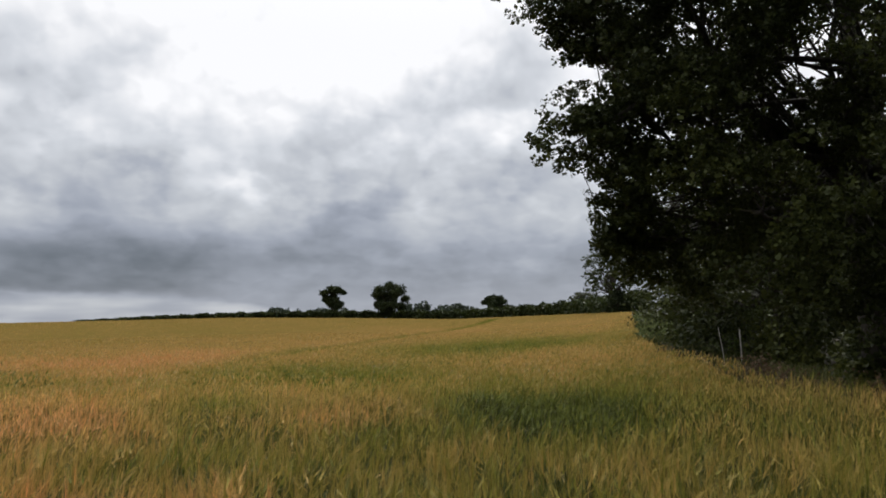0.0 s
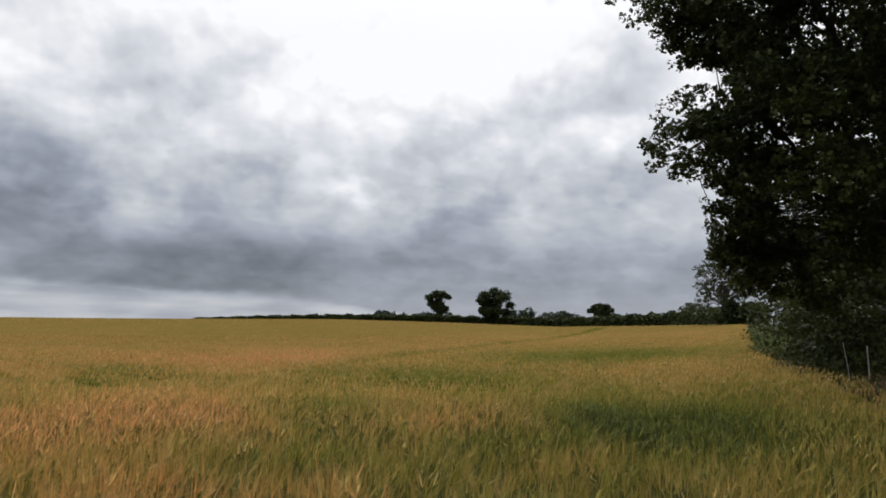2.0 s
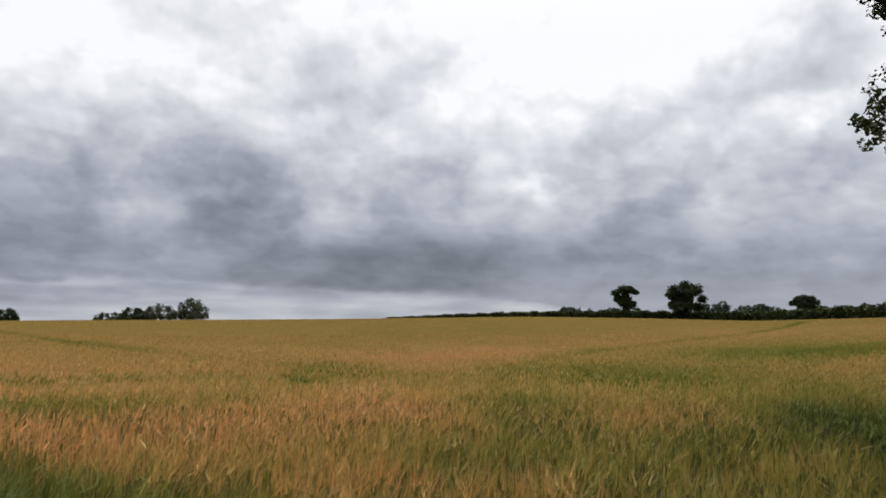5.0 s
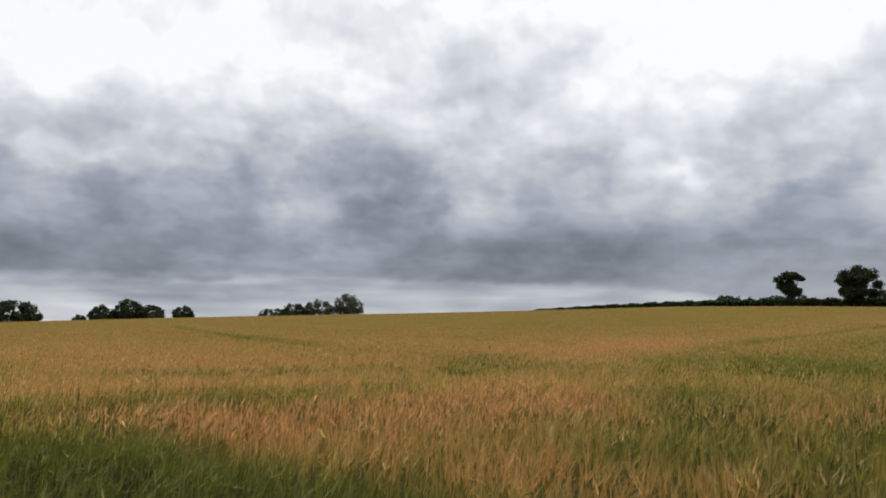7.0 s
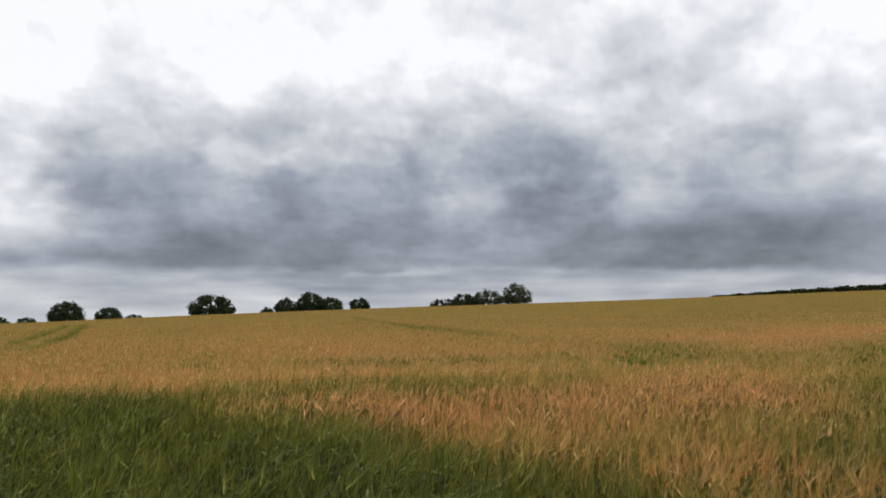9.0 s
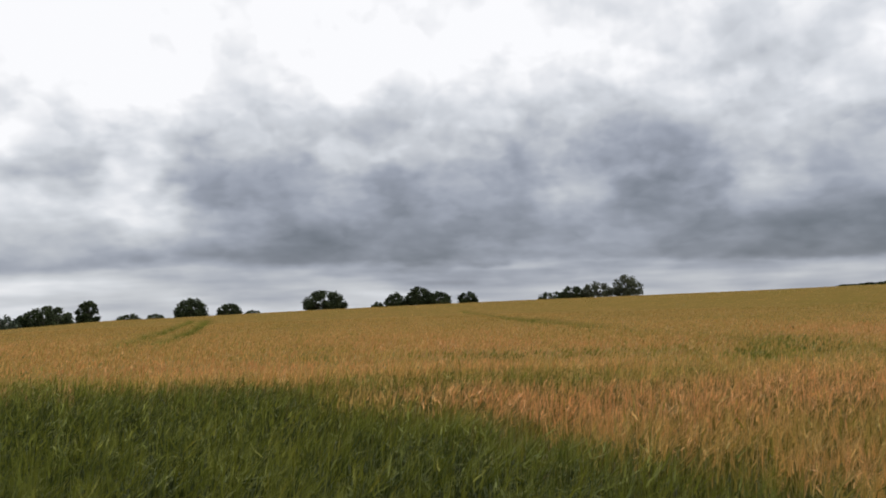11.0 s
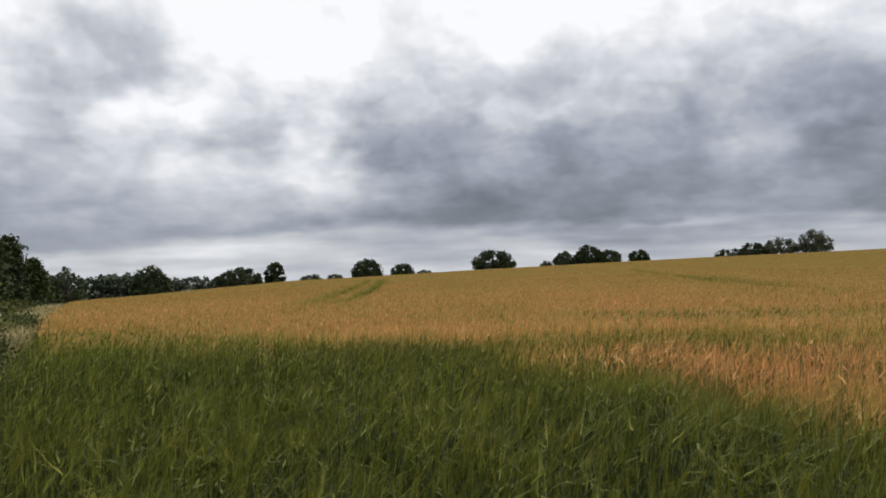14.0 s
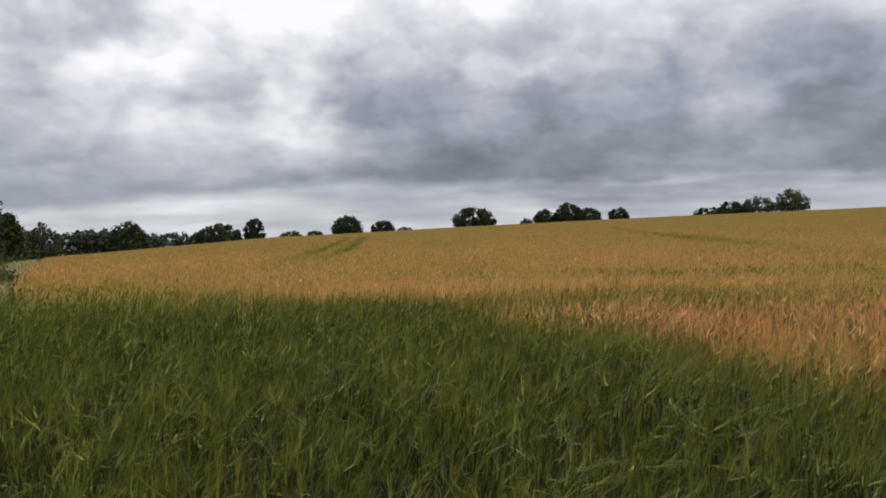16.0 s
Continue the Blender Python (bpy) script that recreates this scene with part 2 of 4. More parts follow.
def soil_build(nt, bsdf):
    fac = noise_at(nt, 0.5, 8, 0.65)
    fine = noise_at(nt, 9.0, 6, 0.7)
    earth = ramp(nt, fine, [(0.3, (0.022, 0.016, 0.010)), (0.7, (0.06, 0.042, 0.028))])
    turf = ramp(nt, fine, [(0.3, (0.018, 0.026, 0.008)), (0.7, (0.05, 0.06, 0.02))])
    cover = ramp(nt, fac, [(0.42, (0, 0, 0)), (0.55, (1, 1, 1))])
    nt.links.new(mixed(nt, "MIX", cover, earth, turf), bsdf.inputs["Base Color"])
    bsdf.inputs["Roughness"].default_value = 0.95
    bumped(nt, bsdf, fine, 0.7, 0.05)


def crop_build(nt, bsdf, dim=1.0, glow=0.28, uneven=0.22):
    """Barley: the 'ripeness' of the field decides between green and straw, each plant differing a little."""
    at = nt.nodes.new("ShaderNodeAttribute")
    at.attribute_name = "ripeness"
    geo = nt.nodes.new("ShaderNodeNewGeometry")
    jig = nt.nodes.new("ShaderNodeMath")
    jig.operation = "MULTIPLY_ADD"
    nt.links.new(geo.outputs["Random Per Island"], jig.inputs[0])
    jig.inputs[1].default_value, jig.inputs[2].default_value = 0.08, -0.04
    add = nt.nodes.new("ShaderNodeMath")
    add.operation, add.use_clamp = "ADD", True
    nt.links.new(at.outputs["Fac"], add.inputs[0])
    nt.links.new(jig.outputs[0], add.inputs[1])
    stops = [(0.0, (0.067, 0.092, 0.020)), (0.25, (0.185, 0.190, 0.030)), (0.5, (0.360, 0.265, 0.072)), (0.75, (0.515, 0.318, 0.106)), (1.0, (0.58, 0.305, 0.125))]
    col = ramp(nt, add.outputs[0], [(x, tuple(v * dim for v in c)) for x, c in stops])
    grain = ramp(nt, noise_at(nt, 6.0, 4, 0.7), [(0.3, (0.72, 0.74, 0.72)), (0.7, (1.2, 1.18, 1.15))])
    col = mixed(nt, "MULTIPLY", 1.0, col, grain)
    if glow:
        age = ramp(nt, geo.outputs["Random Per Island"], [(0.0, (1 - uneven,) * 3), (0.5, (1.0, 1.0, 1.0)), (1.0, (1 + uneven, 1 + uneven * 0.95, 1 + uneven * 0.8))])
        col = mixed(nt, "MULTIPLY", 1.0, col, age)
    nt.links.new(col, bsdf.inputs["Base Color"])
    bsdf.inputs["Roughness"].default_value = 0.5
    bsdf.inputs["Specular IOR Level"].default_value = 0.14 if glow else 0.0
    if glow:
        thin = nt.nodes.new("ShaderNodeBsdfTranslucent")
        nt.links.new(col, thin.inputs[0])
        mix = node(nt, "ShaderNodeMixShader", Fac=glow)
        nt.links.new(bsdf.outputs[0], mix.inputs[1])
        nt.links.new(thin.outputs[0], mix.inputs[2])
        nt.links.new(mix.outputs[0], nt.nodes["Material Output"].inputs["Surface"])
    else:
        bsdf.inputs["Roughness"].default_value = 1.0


BARK = material("bark", bark_build)
SOIL = material("soil", soil_build)
# stems and blades dimmed to paint the dark gaps; ears and awns are paler
DIMMED_CROP = material("barley", lambda nt, b: crop_build(nt, b, 0.62, 0.2))
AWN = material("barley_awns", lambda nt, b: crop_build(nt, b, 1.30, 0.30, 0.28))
MIDCROP = material("barley_beyond", lambda nt, b: crop_build(nt, b, 1.02, 0.3, 0.12))
TUFT = material("barley_tufts", lambda nt, b: crop_build(nt, b, 0.95, 0.3, 0.12))
# darkened copy of the barley colour: the stand's inner shade is painted in
SHADED_MASS = material("barley_mass_shaded", lambda nt, b: crop_build(nt, b, 0.35, 0.0))
OAK = foliage("oak_leaves", (0.026, 0.034, 0.013), (0.072, 0.086, 0.028))
HAZEL = foliage("hazel_leaves", (0.035, 0.055, 0.018), (0.12, 0.15, 0.045))
FAR = foliage("far_leaves", (0.022, 0.034, 0.016), (0.060, 0.078, 0.035), 0.6, 0.15)
# haze of distance is painted into this paler, greyer leaf colour
HAZED_WOOD = foliage("far_wood_leaves_hazed", (0.040, 0.056, 0.042), (0.085, 0.105, 0.080), 0.8, 0.1)
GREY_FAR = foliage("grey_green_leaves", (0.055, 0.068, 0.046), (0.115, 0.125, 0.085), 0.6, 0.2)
HEDGE = foliage("hedge_leaves", (0.022, 0.034, 0.012), (0.060, 0.075, 0.025))
SCRUB = foliage("scrub_leaves", (0.035, 0.045, 0.012), (0.10, 0.11, 0.03))
BRIGHT = foliage("bright_hedge_leaves", (0.05, 0.08, 0.02), (0.16, 0.20, 0.05))
PETAL = foliage("white_petals", (0.42, 0.43, 0.36), (0.66, 0.66, 0.60), 0.7)
BRAMBLE = foliage("bramble_leaves", (0.030, 0.045, 0.012), (0.11, 0.125, 0.035), 0.5)
BROWN = foliage("dead_stalks", (0.08, 0.052, 0.036), (0.22, 0.155, 0.11), 0.8)
DRY = foliage("dry_grass", (0.20, 0.17, 0.08), (0.42, 0.36, 0.20), 0.7)
GRASS = foliage("verge_grass", (0.05, 0.075, 0.022), (0.14, 0.155, 0.055), 0.6)


# ---------------------------------------------------------------- the lie of the land
# Skyline of the field: azimuth, distance of the crest or far hedge, its elevation in degrees.
CREST = np.array([
    (-40, 110, 1.5), (-13.3, 130, 1.44), (-8.7, 190, 1.26), (-0.5, 230, 1.0), (7, 245, 1.15), (15, 260, 1.2), (23.5, 290, 1.0),
    (29, 305, 0.87), (36, 315, 0.73), (44, 320, 0.59), (50, 315, 0.45), (60, 300, 0.17), (65, 285, 0.0), (70, 260, -0.18),
    (73.5, 240, -0.25), (83.5, 160, -0.93), (87, 120, -1.1), (89, 90, -1.25), (130, 90, -0.8)])
_fine = np.linspace(-60, 150, 841)
_k = np.exp(-0.5 * (np.arange(-8, 9) / 3.0) ** 2)
_k /= _k.sum()
_R = np.convolve(np.pad(np.interp(_fine, CREST[:, 0], CREST[:, 1]), 8, "edge"), _k, "valid")
_E = np.convolve(np.pad(np.interp(_fine, CREST[:, 0], CREST[:, 2]), 8, "edge"), _k, "valid")
CROP_H = 0.75


def crest(az):
    return np.interp(az, _fine, _R), np.interp(az, _fine, _E)


def ground(x, y):
    """Height of the soil."""
    x, y = np.asarray(x, float), np.asarray(y, float)
    r, az = np.hypot(x, y), np.degrees(np.arctan2(-x, y))
    R, E = crest(az)
    L = R * np.tan(np.radians(E))
    u = np.minimum(r / R, 1.0)
    h01, h11 = 3 * u**2 - 2 * u**3, u**3 - u**2
    inner = (1 + L) * h01 + L * h11
    s = np.clip((r - R) / 700.0, 0, 1)
    s = s * s * (3 - 2 * s)
    line = L * np.minimum(r / R, 1.6) + 1.0
    outer = line * (1 - s) + (-22.0) * s
    g = np.where(r <= R, inner, outer)
    side = np.clip((np.abs(az - 35) - 80) / 50, 0, 1)
    side = side * side * (3 - 2 * side)
    return g * (1 - side) + side * np.where(r > R, -22.0 * s, 0.0)


def gz(x, y):
    return float(ground(x, y))


def wood_edge(y):
    """x of the edge between barley and wood."""
    y = np.asarray(y, float)
    return np.interp(y, [-20, 0, 11.4, 14, 17, 22.7, 31, 41, 48, 82, 120], [5.5, 6.0, 6.05, 6.05, 6.35, 7.2, 8.2, 10.0, 11.5, 19.5, 29.0]) + 0.2 * np.sin(y * 0.4)


def hedge_edge(x):
    """y of the edge between barley and the path by the hedge."""
    x = np.asarray(x, float)
    return np.interp(x, [-120, -60, -32, -16, -11.7, -8, -6, 0, 10], [4.5, 1.6, 0.1, -0.4, -0.65, -0.85, -1.05, -1.9, -2.2]) + 0.10 * np.sin(x * 0.9)


def in_crop(x, y):
    r = np.hypot(x + 0.3, y - 0.3)
    R, _ = crest(np.degrees(np.arctan2(-x, y)))
    return (x < wood_edge(y)) & (y > hedge_edge(x)) & (r > 2.3) & (np.hypot(x, y) < R)


def lumps(x, y, scale, seed=0.0):
    """Cheap smooth noise of about -1 to 1, from sums of turned sines."""
    out, amp, f = np.zeros_like(x), 1.0, 1.0 / scale
    for i in range(5):
        a = 1.3 * i + seed
        u, v = x * math.cos(a) + y * math.sin(a), -x * math.sin(a) + y * math.cos(a)
        out = out + amp * np.sin(u * f * 6.28 + 1.7 * np.sin(v * f * 4.1 + seed * 3 + i) + i * 2.1)
        amp, f = amp * 0.72, f * 1.63
    return out / 2.2


# patches of the field: azimuth, distance, half width in degrees, half depth in log distance, change of ripeness
GREEN_AHEAD = [(-8.5, 9.8, 8.5, 0.283, -0.3), (17.5, 9.4, 3.6, 0.235, -0.2), (-12.4, 15.0, 4.9, 0.177, -0.16), (5.8, 18.4, 6.1, 0.113, -0.22), (-6.6, 43.9, 5.7, 0.228, -0.24), (26.9, 23.8, 3.2, 0.079, -0.22),
               (22.2, 15.0, 4.5, 0.044, -0.2), (12.0, 22.3, 6.5, 0.186, -0.12), (-14.2, 8.3, 8.1, 0.309, -0.08), (3.4, 7.6, 5.7, 0.121, -0.14), (-4.6, 15.7, 2.4, 0.078, -0.1), (20.3, 6.5, 8.1, 0.117, -0.2), (1.0, 5.6, 8.1, 0.09, -0.12)]
GREEN_MIDDLE = [(44.5, 16.4, 10.5, 0.087, -0.28), (9.3, 21.6, 8.9, 0.102, -0.2), (0.0, 36.4, 6.5, 0.256, -0.18), (49.4, 11.6, 4.9, 0.059, -0.22), (16.4, 11.2, 5.3, 0.113, -0.2), (28.1, 24.0, 2.4, 0.088, -0.26), (-2.5, 10.8, 3.6, 0.251, -0.25),
                (16.7, 6.1, 12.1, 0.174, -0.22), (25.4, 13.1, 8.1, 0.042, -0.08), (51.8, 17.3, 6.9, 0.054, -0.3), (44.4, 12.5, 8.9, 0.039, -0.26), (30.4, 15.8, 6.9, 0.059, -0.22), (28.4, 22.5, 2.8, 0.081, -0.24), (21.2, 18.1, 7.3, 0.094, -0.16)]
GREEN_BESIDE = [(61.0, 21.3, 3.2, 0.039, -0.2), (56.3, 11.2, 5.7, 0.041, -0.3), (50.0, 17.6, 5.7, 0.033, -0.26), (55.1, 10.8, 9.7, 0.034, -0.26), (38.5, 17.1, 8.1, 0.04, -0.22), (41.4, 11.1, 6.1, 0.033, -0.14), (87.3, 17.5, 4.9, 0.081, -0.12), (18.8, 93.5, 12.1, 0.302, -0.05)]
RED_GOLD_AHEAD = [(25.6, 25.8, 5.7, 0.171, 0.1), (17.7, 33.6, 4.9, 0.181, 0.12), (8.9, 53.1, 4.9, 0.194, 0.12), (1.0, 91.1, 4.9, 0.187, 0.13), (-7.9, 99.6, 4.5, 0.117, 0.1), (-6.6, 24.8, 6.5, 0.157, 0.14), (-8.6, 33.2, 2.4, 0.137, 0.14), (25.8, 10.8, 5.3, 0.221, 0.18), (6.6, 10.0, 6.9, 0.139, 0.1)]
RED_GOLD = [(18.7, 35.3, 8.9, 0.276, 0.1), (43.0, 21.7, 13.0, 0.129, 0.12), (43.7, 8.1, 10.5, 0.193, 0.2), (30.9, 9.3, 6.9, 0.166, 0.14), (40.8, 12.9, 16.2, 0.047, 0.1), (49.2, 8.6, 13.0, 0.16, 0.2),
            (64.9, 15.5, 11.3, 0.11, 0.12), (34.9, 11.2, 10.5, 0.127, 0.1), (22.4, 28.4, 8.9, 0.142, 0.12), (45.4, 7.6, 10.5, 0.127, 0.16), (80.0, 17.8, 12.1, 0.129, 0.08), (65.3, 14.8, 10.1, 0.093, 0.08)]
# wheel tracks through the crop, as bent lines in plan
TRAMLINES = [[(12.0, 175.0), (5.9, 127.5), (-2.0, 83.2), (-5.1, 58.5), (-6.7, 40.1), (-6.8, 28.2), (-6.5, 20.4)], [(10.4, 170.0), (4.5, 117.4), (-3.2, 70.3), (-6.4, 48.3), (-7.9, 34.4), (-8.0, 23.6)],
             [(-56.1, 50.8), (-32.6, 33.5), (-22.3, 25.6), (-16.7, 22.5), (-13.5, 21.3), (-10.7, 18.1)], [(-90.0, 76.0), (-60.7, 54.6), (-33.2, 35.7), (-24.1, 28.6), (-17.4, 25.0), (-12.0, 22.3), (-9.9, 20.1)],
             [(-28.1, 7.9), (-40.9, 13.5), (-77.0, 29.3), (-126.2, 50.0)], [(-27.5, 8.9), (-40.0, 14.9), (-76.0, 31.0), (-125.0, 51.9)],
             [(-38.8, 70.6), (-31.2, 70.0), (-20.3, 59.7)], [(-21.2, 38.5), (-17.0, 36.6), (-13.6, 33.1)]]


# strips along the old headland where the barley came up late
LATE_STRIPS = [[(-10.6, 3.9), (-9.4, 5.0), (-8.5, 6.3), (-7.6, 7.9), (-7.2, 9.8), (-7.0, 11.0)]]


def along(lines, x, y, half):
    """1 on one of the bent lines, falling off within half metres."""
    out = np.zeros_like(x)
    for line in lines:
        for (ax, ay), (bx, by) in zip(line, line[1:]):
            ux, uy = bx - ax, by - ay
            k = np.clip(((x - ax) * ux + (y - ay) * uy) / (ux * ux + uy * uy), 0, 1)
            d = np.hypot(x - ax - k * ux, y - ay - k * uy)
            out = np.maximum(out, np.exp(-((d / half) ** 2)))
    return out


def track_depth(x, y):
    """1 on a wheel track, 0 off it."""
    return along(TRAMLINES, x, y, 0.34 + 0.0025 * np.hypot(x, y))


def ripeness(x, y):
    """0 where the barley is still green, 1 where it is red-gold."""
    r, az = np.hypot(x, y), np.degrees(np.arctan2(-x, y))
    n1, n2, n3 = lumps(x, y, 16, 0.4), lumps(x, y, 4.0, 2.2), lumps(x, y, 1.3, 3.1)
    v = 0.63 + 0.03 * np.clip((az - 30) / 20, 0, 1) + 0.08 * n1 + 0.11 * n2 + 0.15 * n3 * np.clip(1.2 - r / 60, 0, 1)
    # paler and a little greener gold towards the crest
    v = v - 0.07 * np.clip((r - 35) / 110, 0, 1) - 0.05 * np.clip(1 - r / 14, 0, 1)
    for a, d, sa, sd, g in GREEN_AHEAD + GREEN_MIDDLE + GREEN_BESIDE + RED_GOLD_AHEAD + RED_GOLD:
        v = v + g * (1.15 if g < 0 else 1.0) * np.exp(-(((az - a) / sa) ** 2) - (np.log(np.maximum(r, 0.5) / d) / sd) ** 2)
    # a green corner by the hedge
    lim = np.interp(az, [28, 41, 44.5, 49, 54, 57, 61, 67, 75, 82, 88, 92], [4.0, 5.2, 5.8, 6.7, 8.1, 8.6, 9.3, 11.5, 13.3, 16.0, 18.7, 20])
    corner = np.clip((lim * (1 + 0.07 * n2 + 0.05 * n3) - r) / (0.16 * lim) + 0.5, 0, 1)
    v = v * (1 - corner) + corner * (0.05 + 0.30 * (v - 0.6))
    # half-ripe ground by the wood
    wood = np.clip(1 - (az + 2) / 24.0, 0, 1) * np.clip(1 - r / 70, 0, 1)
    v = v - wood * (0.27 + 0.10 * n1)
    v = v - np.clip(0.30 + 0.16 * n3 + 0.06 * n2, 0, 1) * along(LATE_STRIPS, x, y, 0.38 + 0.02 * r) * np.clip(1.35 - r / 34, 0.12, 1)
    v = v + 0.11 * lumps(x, y, 0.6, 5.2) * np.clip(1.2 - r / 18, 0, 1)
    v = v - (0.36 + 0.16 * np.clip((90 - r) / 40, 0, 1)) * track_depth(x, y)
    return np.clip(v, 0.02, 0.86)


# ---------------------------------------------------------------- mesh helpers
def mesh_np(name, verts, faces, mat, smooth=False, attr=None, other=None):
    """A mesh from arrays: verts (n, 3), faces (m, 3 or 4)."""
    verts, faces = np.asarray(verts, np.float32), np.asarray(faces, np.int32)
    me = bpy.data.meshes.new(name)
    k = faces.shape[1]
    me.vertices.add(len(verts))
    me.vertices.foreach_set("co", verts.ravel())
    me.loops.add(faces.size)
    me.loops.foreach_set("vertex_index", faces.ravel())
    me.polygons.add(len(faces))
    me.polygons.foreach_set("loop_start", np.arange(0, faces.size, k, dtype=np.int32))
    if smooth:
        me.polygons.foreach_set("use_smooth", np.ones(len(faces), bool))
    if attr is not None:
        a = me.attributes.new("ripeness", "FLOAT", "POINT")
        a.data.foreach_set("value", np.asarray(attr, np.float32))
    me.materials.append(mat)
    if other is not None:
        me.materials.append(other[0])
        me.polygons.foreach_set("material_index", np.asarray(other[1], np.int32))
    me.update(calc_edges=True)
    return me


def thing(name, label, category, at=(0, 0, 0), group="", kind=""):
    ob = new(name)
    ob.empty_display_size = 0.2
    ob.location = at
    return tagged(ob, label, category, group, kind)


def part(name, me, parent, label=""):
    ob = new(name, me)
    ob.parent = parent
    if label:
        tagged(ob, label)
    return ob


def grid_faces(n, m):
    i, j = np.meshgrid(np.arange(n - 1), np.arange(m - 1), indexing="ij")
    a = (i * m + j).ravel()
    return np.stack([a, a + 1, a + m + 1, a + m], 1)


def tubes(paths, sides=6):
    """Tapered tubes: paths of (points (k, 3), radii (k,)). Returns verts, quads."""
    V, F, base = [], [], 0
    ring = np.linspace(0, 2 * math.pi, sides, endpoint=False)
    for pts, rad in paths:
        pts, rad = np.asarray(pts, float), np.asarray(rad, float)
        tan = np.gradient(pts, axis=0)
        tan /= np.linalg.norm(tan, axis=1)[:, None] + 1e-9
        ref = np.where(np.abs(tan[:, 2:3]) > 0.9, np.array([[1.0, 0, 0]]), np.array([[0, 0, 1.0]]))
        u = np.cross(tan, ref)
        u /= np.linalg.norm(u, axis=1)[:, None] + 1e-9
        w = np.cross(tan, u)
        v = pts[:, None] + rad[:, None, None] * (np.cos(ring)[None, :, None] * u[:, None] + np.sin(ring)[None, :, None] * w[:, None])
        V.append(v.reshape(-1, 3))
        k = len(pts)
        for i in range(k - 1):
            for s in range(sides):
                F.append((base + i * sides + s, base + i * sides + (s + 1) % sides, base + (i + 1) * sides + (s + 1) % sides, base + (i + 1) * sides + s))
        base += k * sides
    return np.concatenate(V), np.array(F)


def leaf_quads(rng, at, size, droop=0.2, narrow=0.68):
    """A folded leaf blade of four corners at every point of at."""
    n = len(at)
    d = rng.normal(size=(n, 3))
    d[:, 2] = d[:, 2] * 0.7 - droop
    d /= np.linalg.norm(d, axis=1)[:, None]
    s = np.cross(d, rng.normal(size=(n, 3)))
    s /= np.linalg.norm(s, axis=1)[:, None] + 1e-9
    ln = (size * rng.uniform(0.65, 1.35, n))[:, None]
    v = np.stack([at - d * ln * 0.5, at + s * ln * narrow * 0.5, at + d * ln * 0.5, at - s * ln * narrow * 0.5], 1)
    f = np.arange(4 * n).reshape(n, 4)
    return v.reshape(-1, 3), f


def ball(rng, n, shell=0.55):
    d = rng.normal(size=(n, 3))
    d /= np.linalg.norm(d, axis=1)[:, None]
    return d * (shell + (1 - shell) * rng.random(n) ** 0.5)[:, None]


def leafy(rng, lobes, clumps, leaves, spread, size, shell=0.5):
    """Leaves in clumps in and on lobes (x, y, z, rx, ry, rz). Returns leaf points and clump centres."""
    lobes = np.asarray(lobes, float)
    vol = lobes[:, 3] * lobes[:, 4] + lobes[:, 3] * lobes[:, 5]
    pick = rng.choice(len(lobes), clumps, p=vol / vol.sum())
    c = lobes[pick, :3] + ball(rng, clumps, shell) * lobes[pick, 3:]
    pts = np.repeat(c, leaves, 0) + ball(rng, clumps * leaves, 0.2) * 1.9 * spread * np.repeat(rng.uniform(0.6, 1.4, clumps), leaves)[:, None] * np.array([1, 1, 0.7])
    return pts, c


def bend(rng, a, b, k=5, wob=0.08):
    a, b = np.asarray(a, float), np.asarray(b, float)
    t = np.linspace(0, 1, k)[:, None]
    p = a + (b - a) * t
    p[1:-1] += rng.normal(size=(k - 2, 3)) * wob * np.linalg.norm(b - a)
    return p


def tree(name, label, x, y, height, lobes, trunk_r, leaf, clumps, leaves, spread, mat, seed, trunk_top=0.55, twigs=40, category="tree", group="", shell=0.5, limb_r=0.4, lean=(0, 0), heart=400, boughs=None):
    """A tree standing at (x, y): trunk, limbs that reach its lobes (or boughs), a crown of leaves. Lobes are told from the foot."""
    boughs = boughs or lobes
    rng = np.random.default_rng(seed)
    ob = thing(name, label, category, (x, y, gz(x, y) - 0.05), group)
    top = np.array([lean[0], lean[1], height * trunk_top])
    tp = bend(rng, (0, 0, 0), top, 7, 0.02)
    tr = trunk_r * np.array([1.35, 1.02, 0.9, 0.82, 0.72, 0.6, 0.45])
    v, f = tubes([(tp, tr)], 10)
    part("trunk", mesh_np("trunk", v, f, BARK, True), ob)
    pts, cen = leafy(rng, lobes, clumps, leaves, spread, leaf, shell)
    for lb in boughs:
        h = np.clip(lb[2] / height * 0.75, 0.5, 0.95)
        start = tp[int(h * 6)]
        p = bend(rng, start, lb[:3], 6, 0.07)
        r0 = trunk_r * limb_r
        paths = [(p, np.linspace(r0, r0 * 0.25, 6))]
        near = cen[np.argsort(np.linalg.norm(cen - np.array(lb[:3]), axis=1))[: max(2, twigs // len(boughs))]]
        for q in near:
            j = rng.integers(2, 6)
            paths.append((bend(rng, p[j], q, 4, 0.1), np.linspace(r0 * 0.3, r0 * 0.06, 4)))
        v, f = tubes(paths, 5)
        part("limb", mesh_np("limb", v, f, BARK, True), ob)
    v, f = leaf_quads(rng, pts, leaf)
    # boughs of larger sprays close the heart of the crown
    lb = np.asarray(lobes, float)
    k = rng.integers(0, len(lb), heart)
    hv, hf = leaf_quads(rng, lb[k, :3] + ball(rng, heart, 0.1) * lb[k, 3:] * 0.82, leaf * (1.5 if leaf < 0.2 else 2.2), 0.2, 0.8)
    part("crown", mesh_np("crown", np.concatenate([v, hv]), np.concatenate([f, hf + len(v)]), mat), ob)
    return ob


